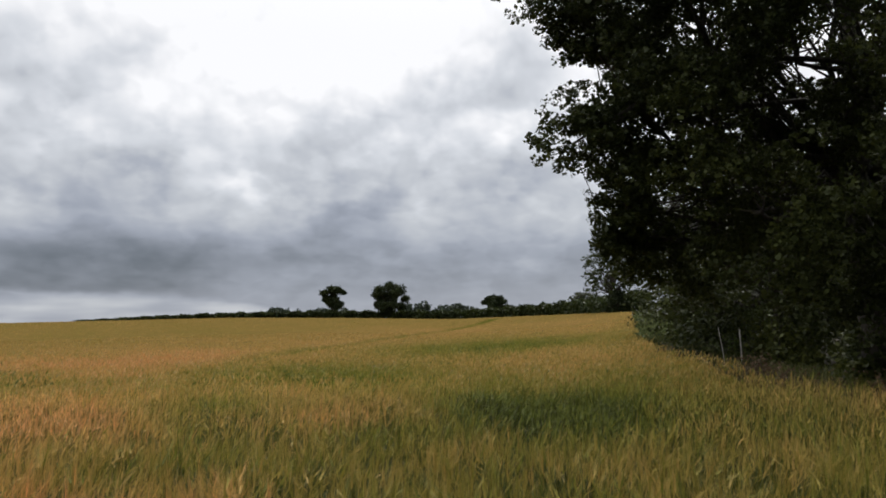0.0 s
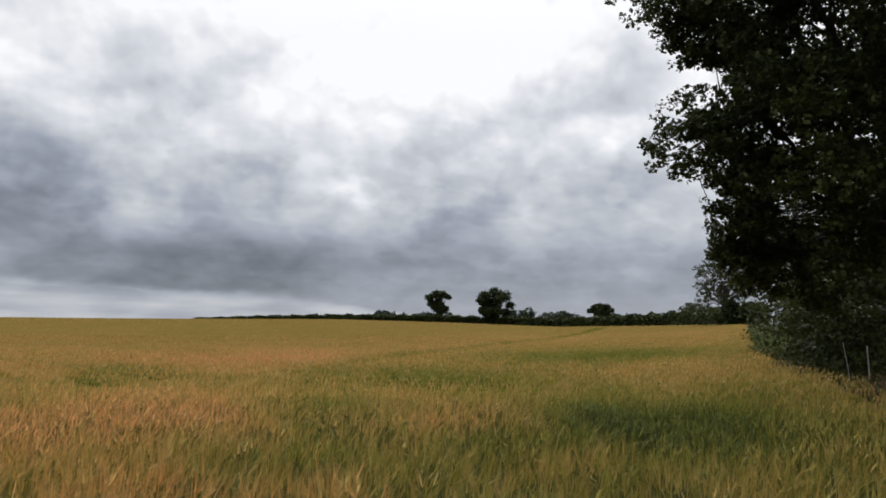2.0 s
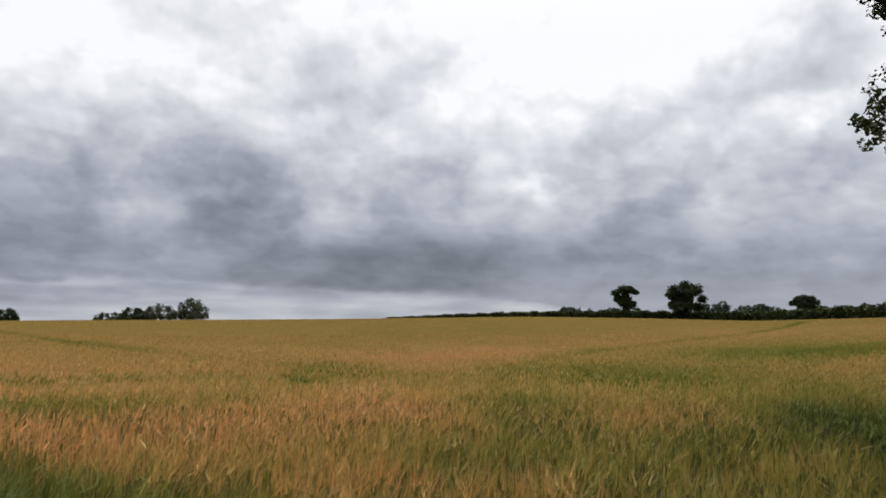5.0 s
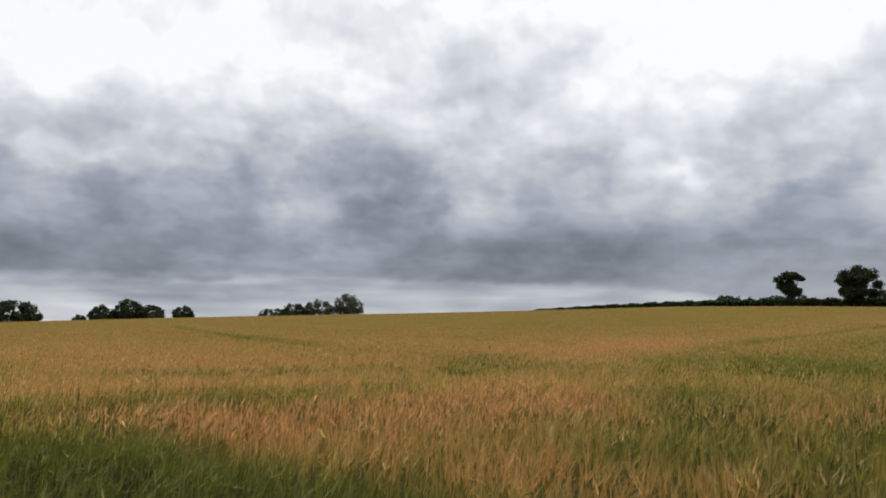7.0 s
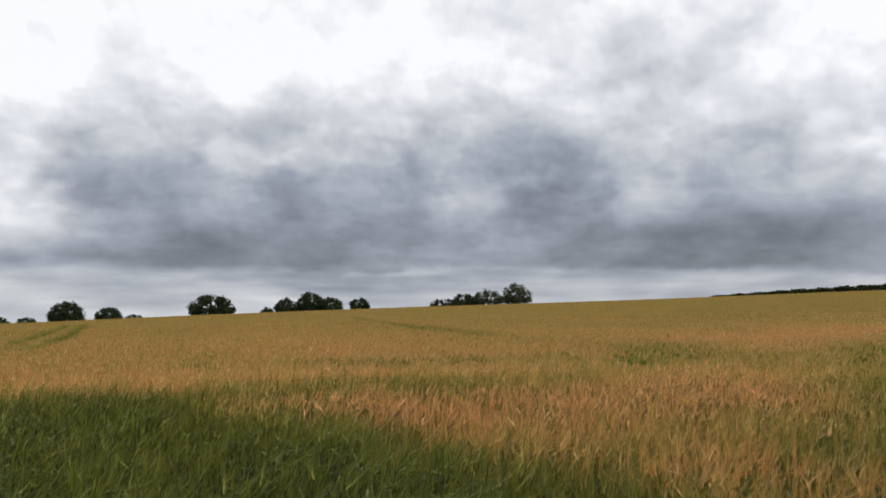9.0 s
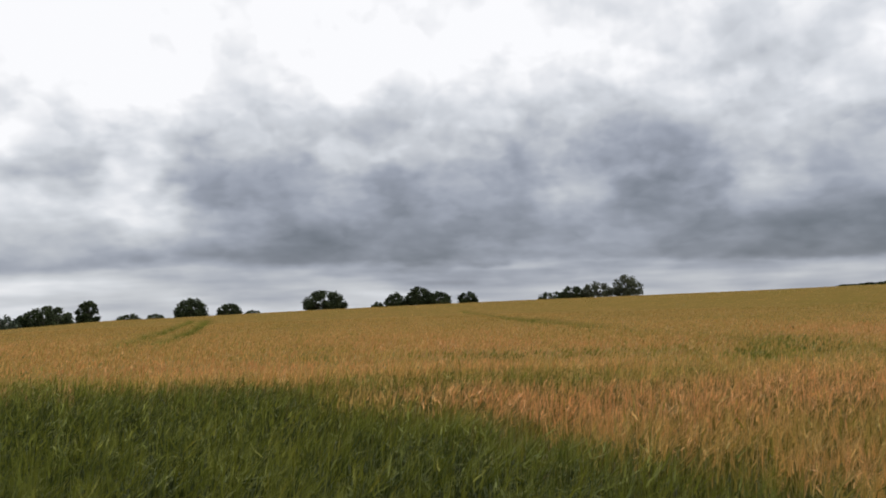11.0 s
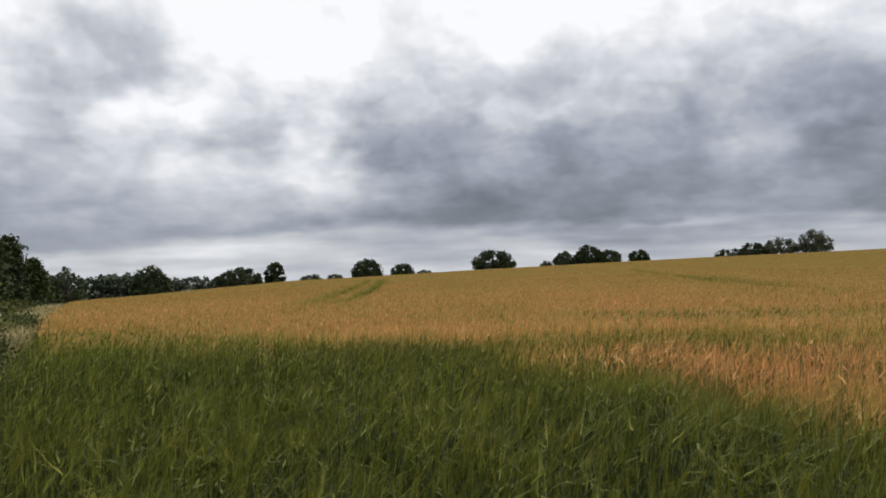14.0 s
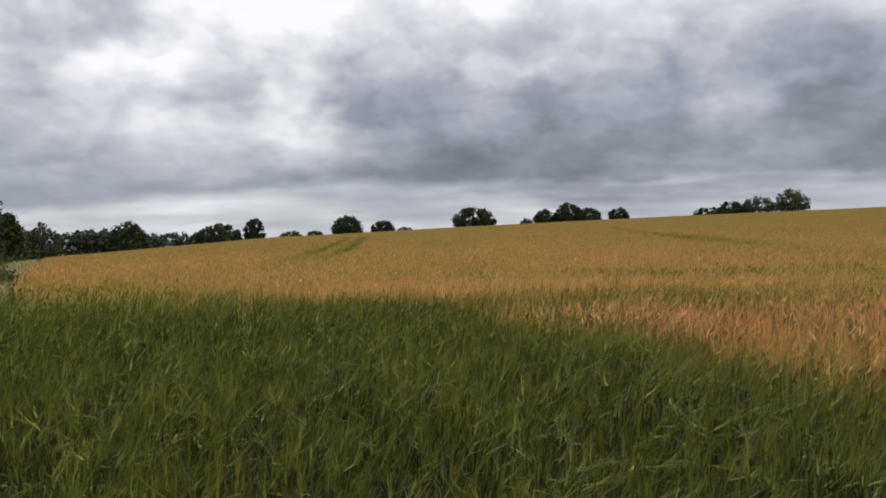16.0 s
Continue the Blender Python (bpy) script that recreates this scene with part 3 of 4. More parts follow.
def round_lobes(rng, height, width, low, n, dome=1.0):
    """Lobes of a rounded field tree: low is the height of the lowest leaves."""
    tall = height - low
    cf = 0.45 if low > 1.4 else 0.22
    zc = low + cf * tall
    out = [(0, 0, zc + tall * 0.08, width * 0.36, width * 0.36, tall * 0.36)]
    if low <= 0.6:
        out = [(0, 0, low + tall * 0.38, width * 0.47, width * 0.47, tall * 0.54)]
    for i in range(n):
        u = -1 + 2 * (i + 0.5) / n
        a = i * 2.4 + rng.uniform(-0.4, 0.4)
        s = min(width, tall * 1.4) * rng.uniform(0.13, 0.20) * (1.3 if width < tall * 0.8 else 1.0)
        wide = (max(0.0, 1 - u * u)) ** 0.5 if u > 0 else 1 - 0.25 * u * u
        rr = max(0.0, (width * 0.5 - s * 0.75) * wide * rng.uniform(0.88, 1.08))
        z = zc + u * ((1 - cf) * tall - s * 0.8) * rng.uniform(0.92, 1.05) if u > 0 else zc + u * max(0.0, cf * tall - s * 0.5)
        out.append((rr * math.cos(a), rr * math.sin(a), z, s, s, s * 0.9))
    return out


# ---------------------------------------------------------------- ground
radii = np.concatenate([[0.0], np.geomspace(0.6, 4500, 130)])
angs = np.radians(np.linspace(0, 360, 301))
rr, aa = np.meshgrid(radii, angs, indexing="ij")
gx, gy = -rr * np.sin(aa), rr * np.cos(aa)
soil_bumps = 0.03 * lumps(gx, gy, 1.7, 5.0) * np.exp(-rr / 40)
gv = np.stack([gx, gy, ground(gx, gy) + soil_bumps], -1).reshape(-1, 3)
tagged(new("ground", mesh_np("ground", gv, grid_faces(len(radii), len(angs)), SOIL, True)), "brown soil and rough turf under the field and its margins", "ground", kind="structure")

# ---------------------------------------------------------------- barley
crop = thing("barley_crop", "ripening barley, green in a corner and red-gold beyond", "barley field", kind="stuff")
# sheet inside the stand, its dark colour standing in for shade between plants
rad = np.concatenate([np.geomspace(11, 40, 60), np.geomspace(40.8, 340, 110)])
ang = np.radians(np.linspace(-33, 112, 420))
rr, aa = np.meshgrid(rad, ang, indexing="ij")
cx, cy = -rr * np.sin(aa), rr * np.cos(aa)
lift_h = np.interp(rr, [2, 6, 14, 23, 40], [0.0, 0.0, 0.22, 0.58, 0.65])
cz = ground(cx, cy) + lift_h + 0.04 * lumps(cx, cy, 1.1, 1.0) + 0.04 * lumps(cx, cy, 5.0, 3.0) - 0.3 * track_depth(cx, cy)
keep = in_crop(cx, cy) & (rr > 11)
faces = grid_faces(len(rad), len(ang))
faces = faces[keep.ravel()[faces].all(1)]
part("shaded_crop_mass", mesh_np("shaded_crop_mass", np.stack([cx, cy, cz], -1).reshape(-1, 3), faces[:, ::-1], SHADED_MASS, True, ripeness(cx, cy).ravel()), crop)


def plants(rng, r0, r1, per_m2):
    n = int(math.radians(145) / 2 * (r1**2 - r0**2) * per_m2)
    r = np.sqrt(rng.uniform(r0**2, r1**2, n))
    a = np.radians(rng.uniform(-33, 112, n))
    x, y = -r * np.sin(a), r * np.cos(a)
    gaps = lumps(x, y, 0.55, 1.9) + 0.6 * lumps(x, y, 1.7, 0.6)
    k = in_crop(x, y) & (rng.random(n) < np.clip(np.interp(r, [2.5, 6.0], [0.44, 0.64]) + 0.72 * gaps, 0.04, 1.0))
    return x[k], y[k]


def ribbon(p, w, side):
    """Flat strips along points p (n, k, 3), half widths w (n, k), side (n, 3). Returns verts, quads."""
    n, k, _ = p.shape
    v = np.stack([p - side[:, None] * w[..., None], p + side[:, None] * w[..., None]], 2).reshape(n, k * 2, 3)
    b = (np.arange(n) * k * 2)[:, None, None]
    i = (np.arange(k - 1) * 2)[None, :, None]
    f = (b + i + np.array([0, 1, 3, 2])[None, None]).reshape(-1, 4)
    return v.reshape(-1, 3), f


def barley(rng, x, y, thick, awns, leaves, stems, blade=4, beard=1.0):
    """Stems with nodding ears, awns and blades, at plan points x, y."""
    n = len(x)
    rip = np.clip(ripeness(x, y) + rng.normal(0, 0.07, n) * (0.35 + ripeness(x, y)), 0, 1)
    late = (rng.random(n) < 0.07) & (rip > 0.3)
    rip = np.where(late, rip - 0.34, rip)
    V, F, A, M, base = [], [], [], [], 0

    def put(v, f, a, pale):
        nonlocal base
        V.append(v), F.append(f + base), A.append(a), M.append(np.full(len(f), pale))
        base += len(v)
    z = ground(x, y)
    swell = lumps(x, y, 1.9, 4.0)
    h = CROP_H * rng.normal(0.96, 0.07, n) * (1 - 0.45 * track_depth(x, y)) + 0.06 * swell + 0.045 * lumps(x, y, 0.8, 2.7)
    h = np.where(late, h + rng.uniform(0.02, 0.12, n), h)
    green = np.clip(1 - rip / 0.25, 0, 1)
    # the wind lays neighbouring ears over the same way
    lean_a = 0.9 + 0.9 * lumps(x, y, 1.4, 6.3) + rng.normal(0, 1.0, n)
    lean = np.stack([np.cos(lean_a), np.sin(lean_a), np.zeros(n)], 1) * (np.abs(rng.normal(0.07, 0.06, n)) * (1 + 0.4 * green))[:, None]
    face = rng.uniform(0, 6.28, n)
    side = np.stack([np.cos(face), np.sin(face), np.zeros(n)], 1)
    foot = np.stack([x, y, z], 1)
    tall = np.stack([np.zeros(n), np.zeros(n), h], 1)
    tip = foot + tall + lean
    if stems:
        t = np.array([0.35, 1.0])[None, :, None]
        v, f = ribbon(foot[:, None] + tall[:, None] * t + lean[:, None] * t**2, np.full((n, 2), 0.0022 * thick), side)
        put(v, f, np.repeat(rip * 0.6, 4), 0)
    nod = np.clip(rng.normal(0.35, 0.4, n) + 0.38 * green + 0.25 * swell, 0.0, 2.0)
    hd = lean / (np.linalg.norm(lean, axis=1)[:, None] + 1e-9)
    out = hd * np.sin(nod)[:, None] + np.array([[0, 0, 1.0]]) * np.cos(nod)[:, None]
    ear = rng.uniform(0.07, 0.11, n)[:, None] * (0.4 + 0.6 * beard)
    s = np.array([0, 0.35, 1.0])[None, :, None]
    q = tip[:, None] + out[:, None] * ear[:, None] * s + np.array([[0, 0, -0.02]])[:, None] * s**2
    w = np.array([0.004, 0.0065, 0.003])[None] * thick * beard * np.ones((n, 1))
    v, f = ribbon(q, w, side)
    put(v, f, np.repeat(np.clip(rip * 1.1 + 0.05, 0, 1), 6), 1)
    for _ in range(awns):
        dirn = out + rng.normal(size=(n, 3)) * 0.13
        b = tip + (q[:, 2] - tip) * rng.uniform(0.1, 0.9, (n, 1))
        e = b + dirn * rng.uniform(0.11, 0.18, (n, 1)) + np.array([[0, 0, -0.02]])
        v, f = ribbon(np.stack([b, e], 1), np.array([[0.0012, 0.0004]]) * thick * np.ones((n, 1)), side)
        put(v, f, np.repeat(np.clip(rip * 1.12 + 0.08, 0, 1), 4), 1)
    for _ in range(leaves):
        a = lean_a + rng.normal(0, 1.4, n)
        d = np.stack([np.cos(a), np.sin(a), np.zeros(n)], 1)
        hb = rng.uniform(0.10, 0.78, (n, 1))
        root = foot + tall * hb + lean * hb**2
        ln = rng.uniform(0.14, 0.30, (n, 1))
        rise = rng.uniform(0.7, 1.6, (n, 1))
        s = np.array([0, 0.4, 0.75, 1.0]) if blade == 4 else np.array([0, 0.6, 1.0])
        pts = root[:, None] + d[:, None] * (ln * 0.5)[:, None] * s[None, :, None] + np.array([0, 0, 1.0]) * ((ln * rise)[:, None] * s[None, :, None] - (ln * 0.7)[:, None] * (s**3)[None, :, None])
        sd = np.stack([-np.sin(a), np.cos(a), np.zeros(n)], 1)
        v, f = ribbon(pts, (np.array([0.0028, 0.0040, 0.0026, 0.0004]) if blade == 4 else np.array([0.0034, 0.0036, 0.0006]))[None] * thick * np.ones((n, 1)), sd)
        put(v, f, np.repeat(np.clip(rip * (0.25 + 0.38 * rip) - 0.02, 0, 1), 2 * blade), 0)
    return np.concatenate(V), np.concatenate(F), np.concatenate(A), np.concatenate(M)


rng = np.random.default_rng(11)
for r0, r1, per, thick, awns, leaves, stems, blade, beard in ((2.3, 7, 480, 0.95, 7, 5, True, 3, 1.0), (7, 14, 330, 1.05, 3, 2, True, 3, 1.1), (14, 46, 105, 1.35, 0, 0, False, 3, 1.35)):
    x, y = plants(rng, r0, r1, per)
    if r1 > 40:
        thin = rng.random(len(x)) < np.clip((46 - np.hypot(x, y)) / 20, 0, 1)
        x, y = x[thin], y[thin]
    v, f, a, m = barley(rng, x, y, thick, awns, leaves, stems, blade, beard)
    part("barley_plants", mesh_np("barley_plants", v, f, DIMMED_CROP if r0 < 14 else MIDCROP, False, a, (AWN if r0 < 14 else MIDCROP, m)), crop)
# beyond that, tufts: smaller nearer
for r0, r1, per in ((24, 80, 24), (80, 340, 1.0)):
    x, y = plants(rng, r0, r1, per)
    n = len(x)
    foot = np.stack([x, y, ground(x, y) + 0.50 - 0.25 * track_depth(x, y)], 1)
    face = rng.uniform(0, 6.28, n)
    side = np.stack([np.cos(face), np.sin(face), np.zeros(n)], 1)
    tips = foot + np.stack([rng.normal(0.05, 0.08, n), rng.normal(0.08, 0.08, n), rng.normal(0.24, 0.04, n)], 1)
    wide = np.interp(np.hypot(x, y), [30, 80, 340], [0.012, 0.035, 0.11])[:, None] * np.array([[1.0, 0.5]])
    v, f = ribbon(np.stack([foot, tips], 1), wide, side)
    part("barley_plants", mesh_np("barley_plants", v, f, TUFT, False, np.repeat(np.clip(ripeness(x, y) + rng.normal(0, 0.03, n), 0, 1), 4)), crop)

# ---------------------------------------------------------------- the wood on the near side
OAK_AT = (10.6, 19.6)


def seen_from_gate(az, el, d):
    """A point d metres off the turning place, told from the oak's foot."""
    hx, hy = heading(az, d)
    return hx - OAK_AT[0], hy - OAK_AT[1], EYE + d * math.tan(radians(el)) - gz(*OAK_AT)


oak_lobes, oak_boughs = [], []
orng = np.random.default_rng(77)
for az, el, d, s in ((-11, 25, 16.5, 2.15), (-12.6, 18.5, 16.5, 1.4), (-9.5, 13.4, 16, 0.95), (-14.3, 10.5, 17, 1.1), (-17, 14, 16, 1.9), (-18, 22, 15.5, 2.3),
                     (-16, 30, 16, 2.4), (-25, 26, 15, 2.4), (-32, 22, 15, 2.2), (-36, 14, 16, 2.2), (-30, 9, 15, 1.8), (-22, 8, 15.5, 1.7), (-18.5, 6, 18, 1.6),
                     (-27, 4.5, 16, 1.5), (-34, 5, 16, 1.8), (-26, 33, 17, 3.0), (-36, 30, 18, 3.2), (-28, 38, 20, 3.0), (-22, 18, 20, 1.3), (-28.5, 19, 19, 1.4), (-33, 17, 20, 1.8), (-25, 13, 20, 1.6),
                     (-16.3, 19, 18, 1.4), (-15, 23, 18, 1.5), (-19.5, 13.5, 18.5, 1.3), (-27.5, 14, 18, 1.2), (-13.1, 8.9, 16.5, 0.65), (-12.6, 7.2, 16.8, 0.5), (-13.0, 6.1, 17, 0.55), (-14.8, 5.8, 18, 1.0), (-9.0, 22.5, 16.5, 0.9), (-21, 27, 16, 1.8), (-20, 18, 17, 1.2), (-14.5, 14.5, 17, 1.0), (-24.2, 22.2, 16, 0.75), (-10.8, 20.4, 16.5, 0.7)):
    c = np.array(seen_from_gate(az, el, d))
    oak_boughs.append((*c, s))
    # every bough ends in many small sprays
    for k in range(int(12 + 17 * s)):
        way = orng.normal(size=3)
        way *= (0.35 + 0.57 * orng.random() ** 0.5) / np.linalg.norm(way)
        r = orng.uniform(0.24, 0.50) * (0.7 + 0.3 * s)
        oak_lobes.append((*(c + way * s * np.array([1, 1, 0.85])), r, r, r * 0.7))
tree("oak_tree", "large dark oak overhanging the edge of the barley", *OAK_AT, 17, oak_lobes, 0.42, 0.088, 11000, 24, 0.085, OAK, 5, 0.6, 480, "tree", "trees of the wood", 0.35, limb_r=0.26, heart=13000, boughs=oak_boughs)
irng = np.random.default_rng(61)
ia, iz = irng.uniform(0, 6.28, 9000), irng.uniform(0, 6.0, 9000)
ir = 0.60 - 0.04 * iz + np.abs(irng.normal(0, 0.08, 9000))
v, f = leaf_quads(irng, np.stack([ir * np.cos(ia), ir * np.sin(ia), iz], 1), 0.11, 0.4, 0.9)
part("ivy", mesh_np("ivy", v, f, OAK), bpy.data.objects["oak_tree"], "dark ivy on the trunk")

wrng = np.random.default_rng(3)
# trees at y 11 and below are out of view, added to block sky light
for i, (y, off, hgt, wid) in enumerate(((28, 3.5, 9, 9), (40, 4, 11, 10), (55, 7.5, 13, 11), (74, 11, 13, 11), (96, 13, 12, 11), (22, 11, 16, 12), (36, 14, 16, 12), (58, 16, 16, 13), (11, 9, 15, 11), (4, 12, 15, 11), (84, 18, 15, 13), (-6, 7, 15, 11), (-17, 6, 15, 12))):
    x = float(wood_edge(y)) + off + 0.6
    lobes = round_lobes(wrng, hgt, wid, 0.8, 22)
    tree("broadleaf_tree", "dark broadleaf tree in the wood beside the field", x, y, hgt, lobes, 0.28, 0.16 if 8 < y < 45 else 0.24, 1000 if 8 < y < 45 else 420, 18, 0.34, OAK, 40 + i, 0.6, 60, "tree", "trees of the wood", 0.35, heart=1600)

# unseen hedge trees, assumed at the field's corner to shade the near barley
for i, (x, y, hgt, wid) in enumerate(((-0.5, -8.0, 13, 12.5), (-12.5, -9.0, 12, 12), (9.0, -2.5, 13, 10))):
    tree("broadleaf_tree", "unseen spreading broadleaf tree assumed in the hedge at the field's corner", x, y, hgt, round_lobes(wrng, hgt, wid, 2.6, 26), 0.3, 0.34, 420, 16, 0.4, OAK, 140 + i, 0.6, 60, "tree", "trees of the wood", 0.35, heart=1800)


def bush(name, label, x, y, w, d, h, leaf, count, mat, seed, turn=0.0, group="", category="bush", shell=0.3):
    """A low shrub: many stems and leaves in several lobes on the ground."""
    rng = np.random.default_rng(seed)
    ob = thing(name, label, category, (x, y, gz(x, y) - 0.05), group)
    ob.rotation_euler = (0, 0, radians(turn))
    lobes = []
    for i in range(max(4, int(w * 1.5))):
        s = rng.uniform(0.25, 0.42) * min(h, max(w, d)) + 0.1
        px, py = rng.uniform(-0.5, 0.5) * max(0.1, w - s), rng.uniform(-0.5, 0.5) * max(0.1, d - s)
        top = h * rng.uniform(0.75, 1.0) * (1 - 0.35 * (2 * px / w) ** 4)
        lobes.append((px, py, max(s * 0.5, top - s), s * 1.1, s * 1.1, s))
        lobes.append((px * 0.9, py * 0.9, max(0.1, (top - s) * 0.45), s * 1.1, s * 1.1, max(s, (top - s) * 0.5)))
    pts, cen = leafy(rng, lobes, max(10, count // 14), 14, 0.16 * h ** 0.5, leaf, shell)
    pts[:, 2] = np.abs(pts[:, 2])
    v, f = leaf_quads(rng, pts, leaf)
    part("foliage", mesh_np("foliage", v, f, mat), ob)
    paths = [(bend(rng, (c[0] * 0.6, c[1] * 0.6, 0), c, 4, 0.08), np.array([0.02, 0.016, 0.012, 0.006]) * (0.6 + h * 0.3)) for c in cen[:: max(1, len(cen) // 30)]]
    v, f = tubes(paths, 4)
    tagged(part("stem_tangle", mesh_np("stem_tangle", v, f, BARK, True), ob), kind="stuff")
    return ob


# past y 33 paler green leaves, with the open sky's light in their colour
for i, y in enumerate((7, 10.5, 14, 17.5, 21, 25, 29.5, 35, 41, 48, 56, 65, 75, 86, 98, 110)):
    x = float(wood_edge(y)) + 3.8 + 0.02 * y + 0.4 * math.sin(i * 2.3)
    bush("scrub_bush", "dark scrub and nettles at the foot of the wood", x, y, 2.6, 4.2 + y * 0.06, 1.3 + 0.3 * math.sin(i * 1.7) + y * 0.012, 0.13 + y * 0.001, 2600, SCRUB if y < 33 else BRIGHT, 70 + i, 0, "scrub along the wood")
for i, y in enumerate((9, 16, 23, 31, 40, 50, 62, 78, 95, 112)):
    x = float(wood_edge(y)) + 5.6 + 0.045 * y
    bush("holly_bush", "dense dark shrub under the trees", x, y, 4.0, 7 + y * 0.06, 3.6, 0.16 + y * 0.001, 3000, OAK, 90 + i, 0, "shrubs under the trees")
for i, (x, y, w, h) in enumerate(((12.2, 33.0, 2.4, 4.6), (13.6, 38.5, 3.0, 5.0), (14.8, 45.0, 3.4, 4.4))):
    bush("hazel_bush", "tall mid-green hazel leaning out of the wood", x, y, w, w * 1.3, h, 0.12, 5200, HAZEL, 120 + i, 0, "hazels along the wood", shell=0.5)
for i, (x, y, w, h) in enumerate(((7.3, 16.9, 1.3, 1.05), (7.4, 13.6, 1.7, 1.15), (7.9, 20.5, 1.2, 0.9))):
    bush("dead_bramble", "tangle of dead brown bramble stems at the wood's edge", x, y, w, w, h, 0.07, 1300, BROWN, 130 + i, 0, "dead brambles along the wood", shell=0.2)
for px, py, hh in ((9.82, 26.5, 1.38), (9.3, 26.6, 1.48)):
    v, f = tubes([(np.array([(0, 0, 0), (-0.02, 0, hh / 2), (-0.05, 0, hh), (-0.05, 0, hh + 0.01)]) * (1 if hh < 1.4 else np.array([4.0, 1, 1])), np.array([0.021, 0.021, 0.020, 0.005]) * (1 if hh < 1.4 else 0.6))], 8)
    st = new("stake", mesh_np("stake", v, f, material("weathered_wood", lambda nt, b: nt.links.new(ramp(nt, noise_at(nt, 12, 4), [(0.3, (0.36, 0.34, 0.31)), (0.7, (0.56, 0.54, 0.5))]), b.inputs["Base Color"]))))
    st.location = (px, py, gz(px, py))
    tagged(st, "pale weathered wooden stake at the wood's edge", "stake", "stakes")

# ---------------------------------------------------------------- far hedge and trees
hrng = np.random.default_rng(21)
hedge = thing("far_hedge", "long clipped dark hedge along the far side of the barley", "hedge", group="")
for az0 in np.arange(-14.5, 24.5, 1.5):
    pts = []
    for az in np.arange(az0, az0 + 1.5, 0.1):
        R, E = crest(az)
        x, y = heading(az, R + 1.0)
        up = np.interp(az, [-14, -8, 0, 8, 14, 20, 24], [3.6, 3.4, 2.9, 2.6, 2.2, 1.7, 1.0]) * (1 + 0.10 * math.sin(az * 5) + 0.06 * math.sin(az * 13))
        n = 84
        pts.append(np.stack([x + hrng.normal(0, 0.5, n), y + hrng.normal(0, 0.6, n), gz(x, y) + hrng.uniform(0.0, 1.0, n) ** 0.7 * up], 1))
    v, f = leaf_quads(hrng, np.concatenate(pts), 0.62, 0.1, 0.85)
    part("hedge_section", mesh_np("hedge_section", v, f, HEDGE), hedge)

# azimuth, distance, width and top elevation in degrees, height of the lowest leaves, number of lobes, leaf tint
FIELD_TREES = [
    ("oak_tree", "lone field oak with an open lopsided crown", 7.83, 250, 1.75, 3.41, 3.0, 9, FAR),
    ("oak_tree", "lone dark field oak with a broad crown", 3.75, 240, 2.4, 3.64, 2.2, 12, FAR),
    ("oak_tree", "small domed oak behind the far hedge", -3.69, 245, 1.6, 2.73, 2.5, 8, FAR),
    ("hedgerow_tree", "grey-green tree rising from the far hedge", -9.9, 200, 2.2, 3.0, 0.8, 9, GREY_FAR),
    ("oak_tree", "tall open oak with a forked trunk beside the wood", -11.9, 138, 3.9, 6.4, 3.2, 12, HEDGE),
    # stand-in for the ivy on the open oak's trunk, built as a bush
    ("thorn_bush", "dark ivy round the open oak's trunk, built as a low bush", -12.3, 136, 1.5, 3.0, 0.1, 6, FAR),
    ("willow_tree", "grey-green willow on the crest of the field", 37.92, 322, 2.1, 2.24, 0.8, 12, GREY_FAR),
    ("willow_tree", "low grey-green willow on the crest of the field", 40.0, 324, 2.2, 1.78, 0.6, 10, GREY_FAR),
    ("thorn_bush", "low dark thorn thicket on the crest", 41.7, 325, 1.9, 1.50, 0.0, 8, FAR),
    ("thorn_bush", "low dark thorn thicket on the crest", 43.1, 326, 2.1, 1.15, 0.0, 8, FAR),
    ("oak_tree", "small dark round oak on the crest", 49.13, 320, 1.4, 1.26, 0.5, 8, FAR),
    ("oak_tree", "dark oak in a clump on the crest", 51.2, 318, 1.8, 1.36, 0.3, 9, FAR),
    ("oak_tree", "dark oak, the tallest of a clump on the crest", 52.6, 320, 2.0, 1.77, 0.4, 12, FAR),
    ("oak_tree", "dark round oak at the end of a clump", 54.3, 318, 1.5, 1.31, 0.2, 8, FAR),
    ("thorn_bush", "small dark thorn bush on the crest", 55.56, 318, 0.85, 0.69, 0.1, 5, FAR),
    ("oak_tree", "wide dome-shaped oak standing alone on the crest", 59.30, 306, 3.0, 1.65, 0.5, 18, FAR),
    ("thorn_bush", "low dark bush on the crest", 64.26, 295, 1.05, 0.24, 0.1, 5, FAR),
    ("oak_tree", "small domed oak on the crest", 65.82, 290, 1.6, 0.81, 0.2, 9, FAR),
    ("oak_tree", "dark square-headed oak on the crest", 68.34, 280, 2.3, 1.23, 0.2, 12, FAR),
    ("thorn_bush", "low dark bush on the crest", 70.6, 268, 1.1, 0.15, 0.1, 5, FAR),
    ("thorn_bush", "low dark bush on the crest", 72.28, 255, 1.5, 0.15, 0.1, 6, FAR),
    ("poplar_tree", "narrow dark tree behind the field", 74.79, 245, 1.4, 1.21, 0.3, 9, FAR),
    ("oak_tree", "broad dark rounded tree behind the field", 77.1, 235, 3.0, 0.83, 0.2, 12, FAR),
    ("oak_tree", "broad dark tree at the low end of the field", 83.0, 190, 2.6, 1.05, 0.2, 12, FAR),
    ("oak_tree", "dark rounded tree by the field's low corner", 88.1, 135, 2.2, 1.16, 0.2, 10, HEDGE),
]
